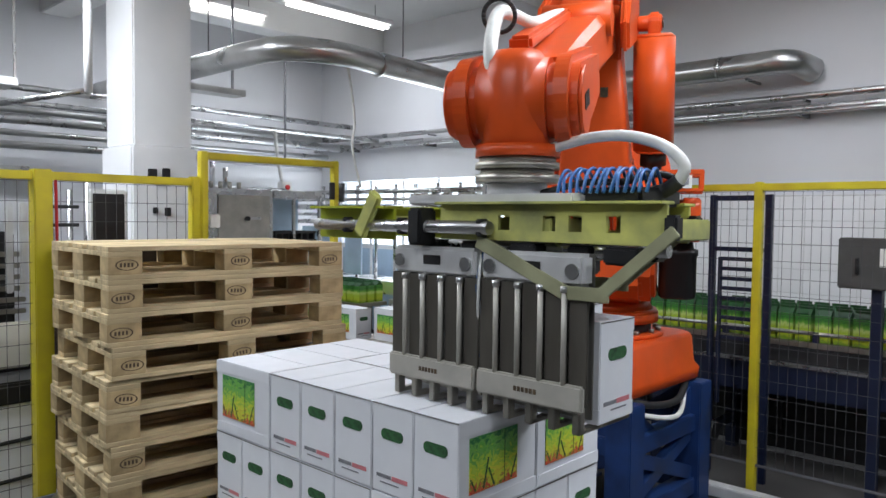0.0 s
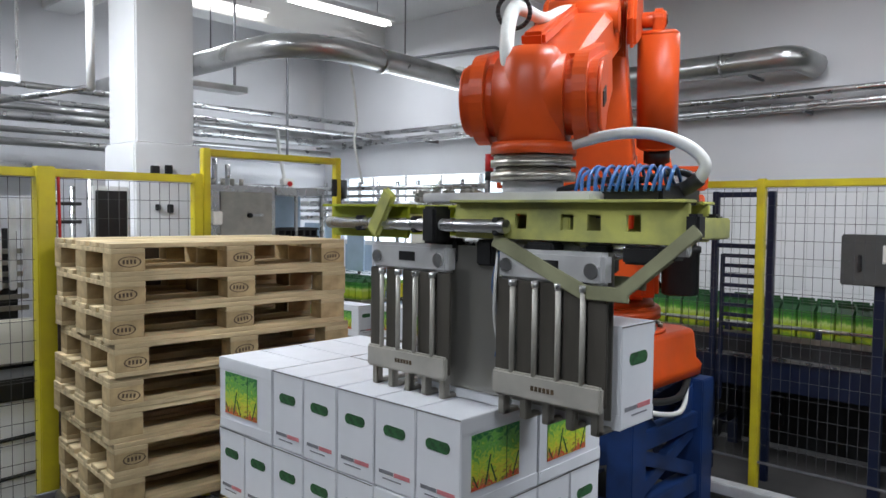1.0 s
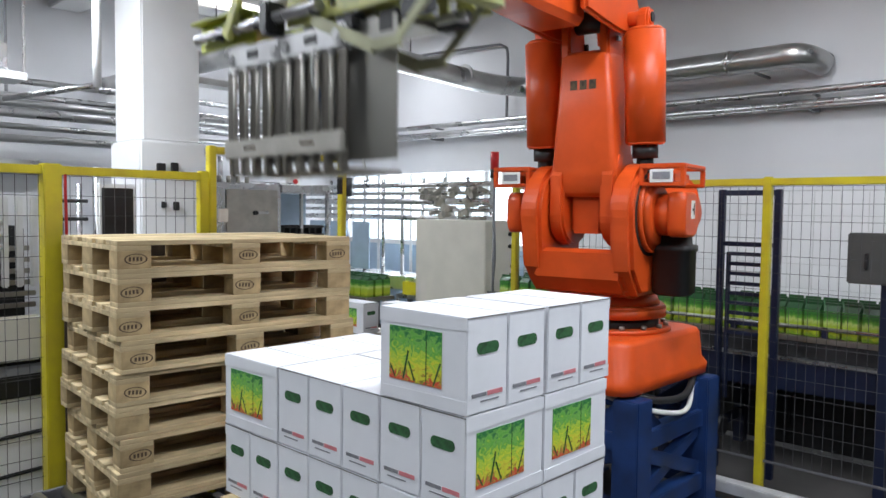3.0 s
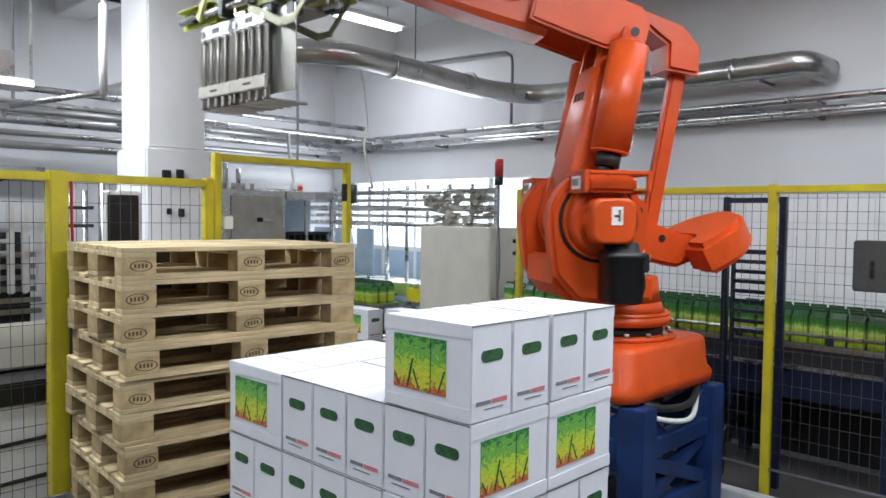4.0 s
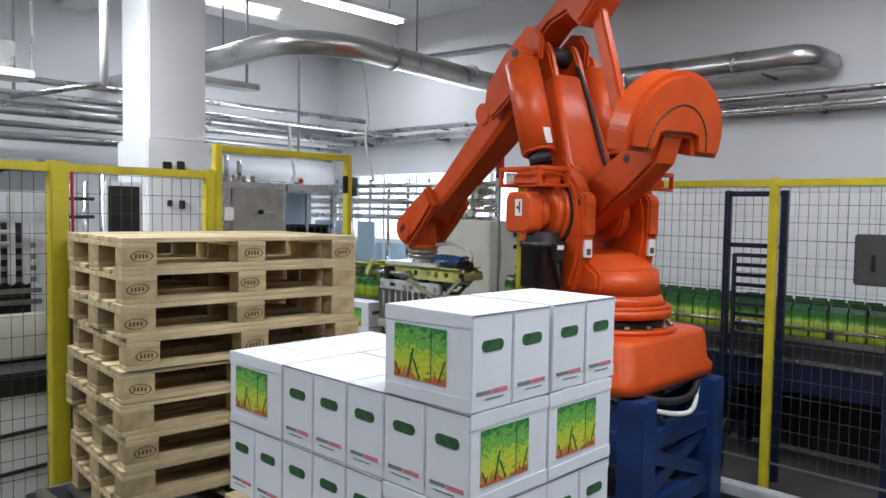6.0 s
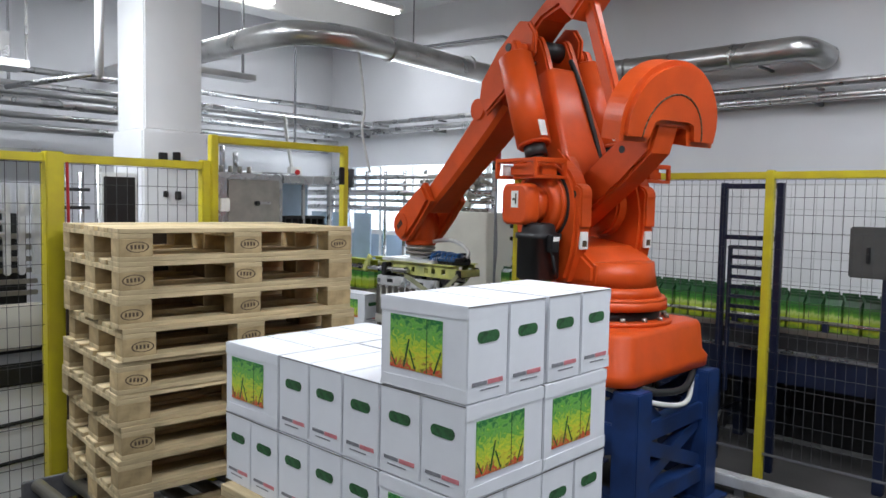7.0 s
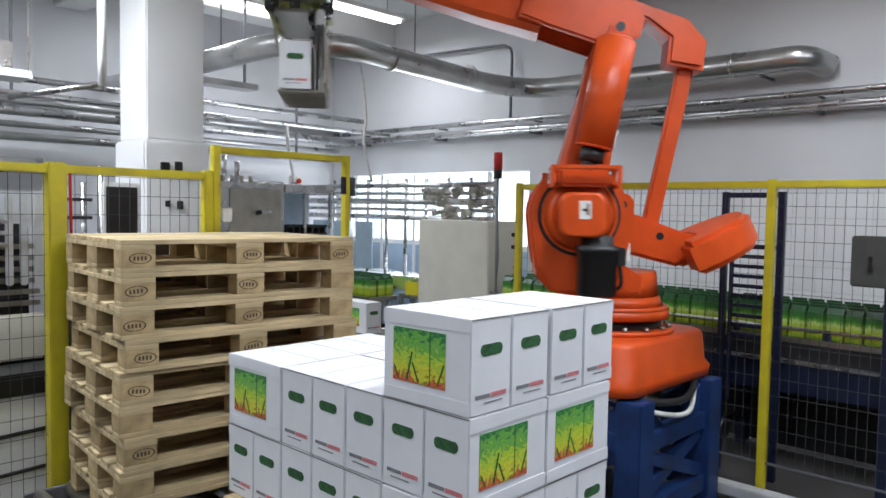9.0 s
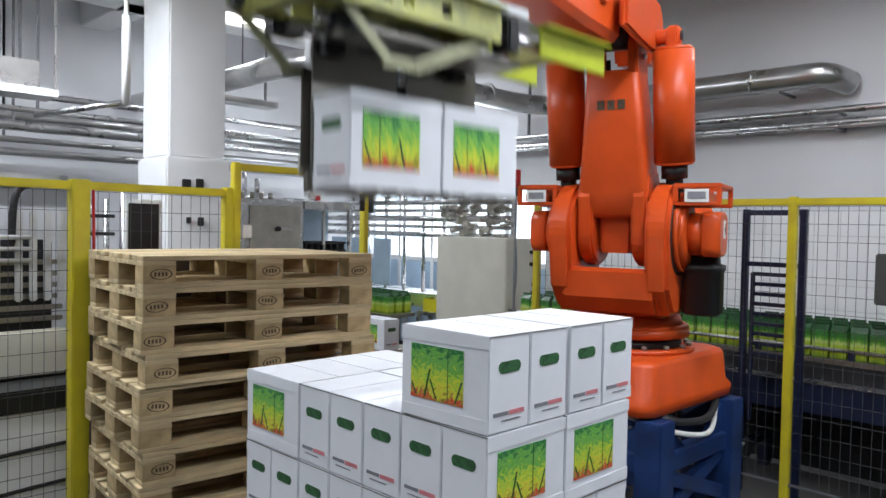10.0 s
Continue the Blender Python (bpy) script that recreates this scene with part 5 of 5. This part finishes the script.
left_machine()
tagged(hose("post_cable", "red", None, [(1.47, 4.14, 0.05), (1.47, 4.135, 0.8), (1.475, 4.14, 1.5), (1.47, 4.14, 1.94)], 0.008), "red cable along the fence post", "cable")
tagged(one("low_wall", "column", None, -2.5, 2.6, 4.62, 4.72, 0, 0.66, 0.006), "low white wall behind the fence", "wall", "", "structure")
tagged(one("side_belt", "dark", None, -2.5, 2.62, 4.58, 4.9, 0.662, 0.79, 0.01), "dark conveyor belt along the low wall", "conveyor")
for z in (0.20, 0.42):
    tagged(hose("floor_cable", "rubber", None, [(-0.6, 4.60, z + 0.02), (0.6, 4.605, z - 0.01), (1.5, 4.604, z + 0.03), (2.5, 4.60, z + 0.05)], 0.011), "black cable along the low white wall", "cable")

# ---- wall tiles, last ----
TS = 0.2
tile_me = bpy.data.meshes.new("tile")
bm = bmesh.new()
bx(bm, -0.006, 0.0, 0.002, TS - 0.002, 0.002, TS - 0.002)
bmesh.ops.bevel(bm, geom=bm.edges[:], offset=0.0015, segments=1, affect="EDGES")
bm.to_mesh(tile_me)
bm.free()
tile_me.materials.append(M["tile"])
for i in range(28):
    for k in range(9):
        shared("tile", tile_me, tiled, pose(WX - 0.0125, -0.8 + i * TS, 0.14 + k * TS))

# ---- motion ----
# seconds, azimuth, lean of the lower arm, rise of the upper arm, turn of the gripper
JOINTS = [
    (2.5, 195.3, 14.9, -20.3, 0), (2.7, 194.5, 11.0, -11.5, 0), (3.1, 186.0, 2.0, 2.0, 0), (3.5, 170.0, -6.5, 9.5, 0), (4.0, 144.4, -10.0, 13.6, 0), (4.5, 107.8, -6.4, 14.4, 0), (5.0, 81.5, -6.0, 8.6, 0),
    (5.25, 80.0, -1.5, -8.0, 0), (5.5, 80.0, 4.0, -25.7, 0), (5.8, 78.0, 15.5, -34.5, 0), (6.3, 76.9, 20.0, -37.1, 0), (7.0, 76.9, 20.2, -37.1, 0), (7.3, 76.9, 19.5, -36.8, 0), (7.5, 77.4, 12.0, -29.0, 0), (7.7, 78.2, 5.0, -16.0, 0),
    (8.0, 79.2, -0.3, -0.2, 0), (8.2, 82.5, -2.6, 6.5, 3), (8.4, 91.0, -5.4, 11.4, 20), (8.6, 101.0, -7.4, 13.8, 51), (8.8, 115.2, -9.0, 15.0, 97), (9.0, 129.2, -10.8, 15.6, 141), (9.2, 150.5, -9.5, 15.4, 190), (9.4, 168.5, -7.8, 13.9, 232), (9.5, 176.6, -6.9, 13.0, 244), (9.8, 191.0, 2.5, 7.2, 266), (10.0, 195.3, 9.0, -1.2, 270), (10.3, 196.5, 14.0, -12.0, 270),
]
# seconds, flange x, y, z while the gripper sets cartons down
FLANGE = [
    (0.0, 1.78, 1.36, 1.846), (0.5, 1.785, 1.325, 1.842), (0.9, 1.79, 1.315, 1.842), (1.25, 1.785, 1.33, 1.846), (1.4, 1.76, 1.42, 1.850), (1.5, 1.71, 1.53, 1.850), (1.65, 1.64, 1.65, 1.850), (1.8, 1.605, 1.695, 1.848), (2.1, 1.60, 1.70, 1.846), (2.5, 1.60, 1.70, 1.846),
]
FORK_A = [(0.0, 0.0), (0.25, 0.0), (0.9, 0.17), (2.0, 0.17), (3.9, 0.17), (4.8, 0.02), (5.2, 0.0), (10.0, 0.0)]
FORK_B = [(0.0, 0.0), (2.0, 0.0), (2.35, 0.19), (3.9, 0.19), (4.8, 0.02), (5.2, 0.0), (10.0, 0.0)]


def glide(rows, t):
    """Values at t, smooth through the rows, without overshoot."""
    if t <= rows[0][0]:
        return list(rows[0][1:])
    if t >= rows[-1][0]:
        return list(rows[-1][1:])
    i = max(k for k in range(len(rows) - 1) if rows[k][0] <= t)
    t0, t1 = rows[i][0], rows[i + 1][0]
    h, s = t1 - t0, (t - t0) / (t1 - t0)
    out = []
    for c in range(1, len(rows[0])):
        def slope(k):
            if k <= 0 or k >= len(rows) - 1:
                return 0.0
            a = (rows[k][c] - rows[k - 1][c]) / (rows[k][0] - rows[k - 1][0])
            b = (rows[k + 1][c] - rows[k][c]) / (rows[k + 1][0] - rows[k][0])
            return 0.0 if a * b <= 0 else 2 * a * b / (a + b)
        p0, p1, m0, m1 = rows[i][c], rows[i + 1][c], slope(i), slope(i + 1)
        out.append((2 * s ** 3 - 3 * s * s + 1) * p0 + (s ** 3 - 2 * s * s + s) * h * m0 + (3 * s * s - 2 * s ** 3) * p1 + (s ** 3 - s * s) * h * m1)
    return out


def joints(t):
    if t > 2.5:
        first_row = (2.5, *solve_arm(FLANGE[-1][1:]), 0)
        return glide([first_row] + JOINTS[1:], t)
    return [*solve_arm(glide(FLANGE, t)), 0]


def solve_arm(p):
    """Joint angles that bring the flange to p."""
    dx, dy = p[0] - RX, p[1] - RY
    r, z = math.hypot(dx, dy) - A1, p[2] + DW - Z2
    d = math.hypot(r, z)
    al = math.acos((A2 * A2 + d * d - A3 * A3) / (2 * A2 * d))
    e = math.atan2(z, r) + al
    r3, z3 = A2 * math.cos(e), A2 * math.sin(e)
    return math.degrees(math.atan2(dy, dx)) % 360, 90 - math.degrees(e), math.degrees(math.atan2(z - z3, r - r3))


def arm(t):
    az, lean, rise, turn = joints(t)
    a, b, c = radians(az), radians(lean), radians(rise)
    spin = pose(0, 0, 0, 0, 0, az)
    r3, z3 = A1 + A2 * math.sin(b), Z2 + A2 * math.cos(b)
    rw, zw = r3 + A3 * math.cos(c), z3 + A3 * math.sin(c)
    k = 0.445
    flange = (RX + rw * math.cos(a), RY + rw * math.sin(a), zw - DW)
    return {
        "turret": spin,
        "lower_arm": spin @ pose(A1, 0, Z2, 0, lean, 0),
        "upper_arm": spin @ pose(r3, 0, z3, 0, -rise, 0),
        "counterweight": spin @ pose(A1, 0, Z2, 0, -rise, 0),
        "link_rod": spin @ pose(A1 - k * math.cos(c), 0, Z2 - k * math.sin(c), 0, lean, 0),
        "wrist": spin @ pose(rw, 0, zw),
        "gripper": pose(*flange, 0, 0, turn),
    }


def motions():
    steps = [0.1 * i for i in range(101)]
    poses = [arm(t) for t in steps]
    for name, ob in RP.items():
        walk(ob, [(t, p[name]) for t, p in zip(steps, poses)])
    walk(gripper, [(t, p["gripper"]) for t, p in zip(steps, poses)])
    for fk, y, rows in ((FORKS[0], -L / 2, FORK_B), (FORKS[1], L / 2, FORK_A)):
        walk(fk, [(t, pose(0, y + glide(rows, t)[0], 0)) for t in steps])
    # the carton set down at 1.9 s
    down = pose(SX + W / 2, SY + L / 2, SZ + 2 * HC)
    grab = pose(-0.015, -L / 2, -TOOL + 0.012)
    near = [p["gripper"] @ grab for p in poses]
    rest = 19
    shift = down.translation - near[rest].translation
    walk(first, [(t, Matrix.Translation(shift * (i / rest)) @ near[i] if i < rest else down) for i, t in enumerate(steps)])
    # the two cartons lifted off the infeed
    for ob, y in zip(PICKED, (-L / 2, L / 2)):
        g = pose(-0.015, y, -TOOL + 0.012)
        walk(ob, [(t, (poses[i] if i > 73 else poses[73])["gripper"] @ g) for i, t in enumerate(steps)])


motions()
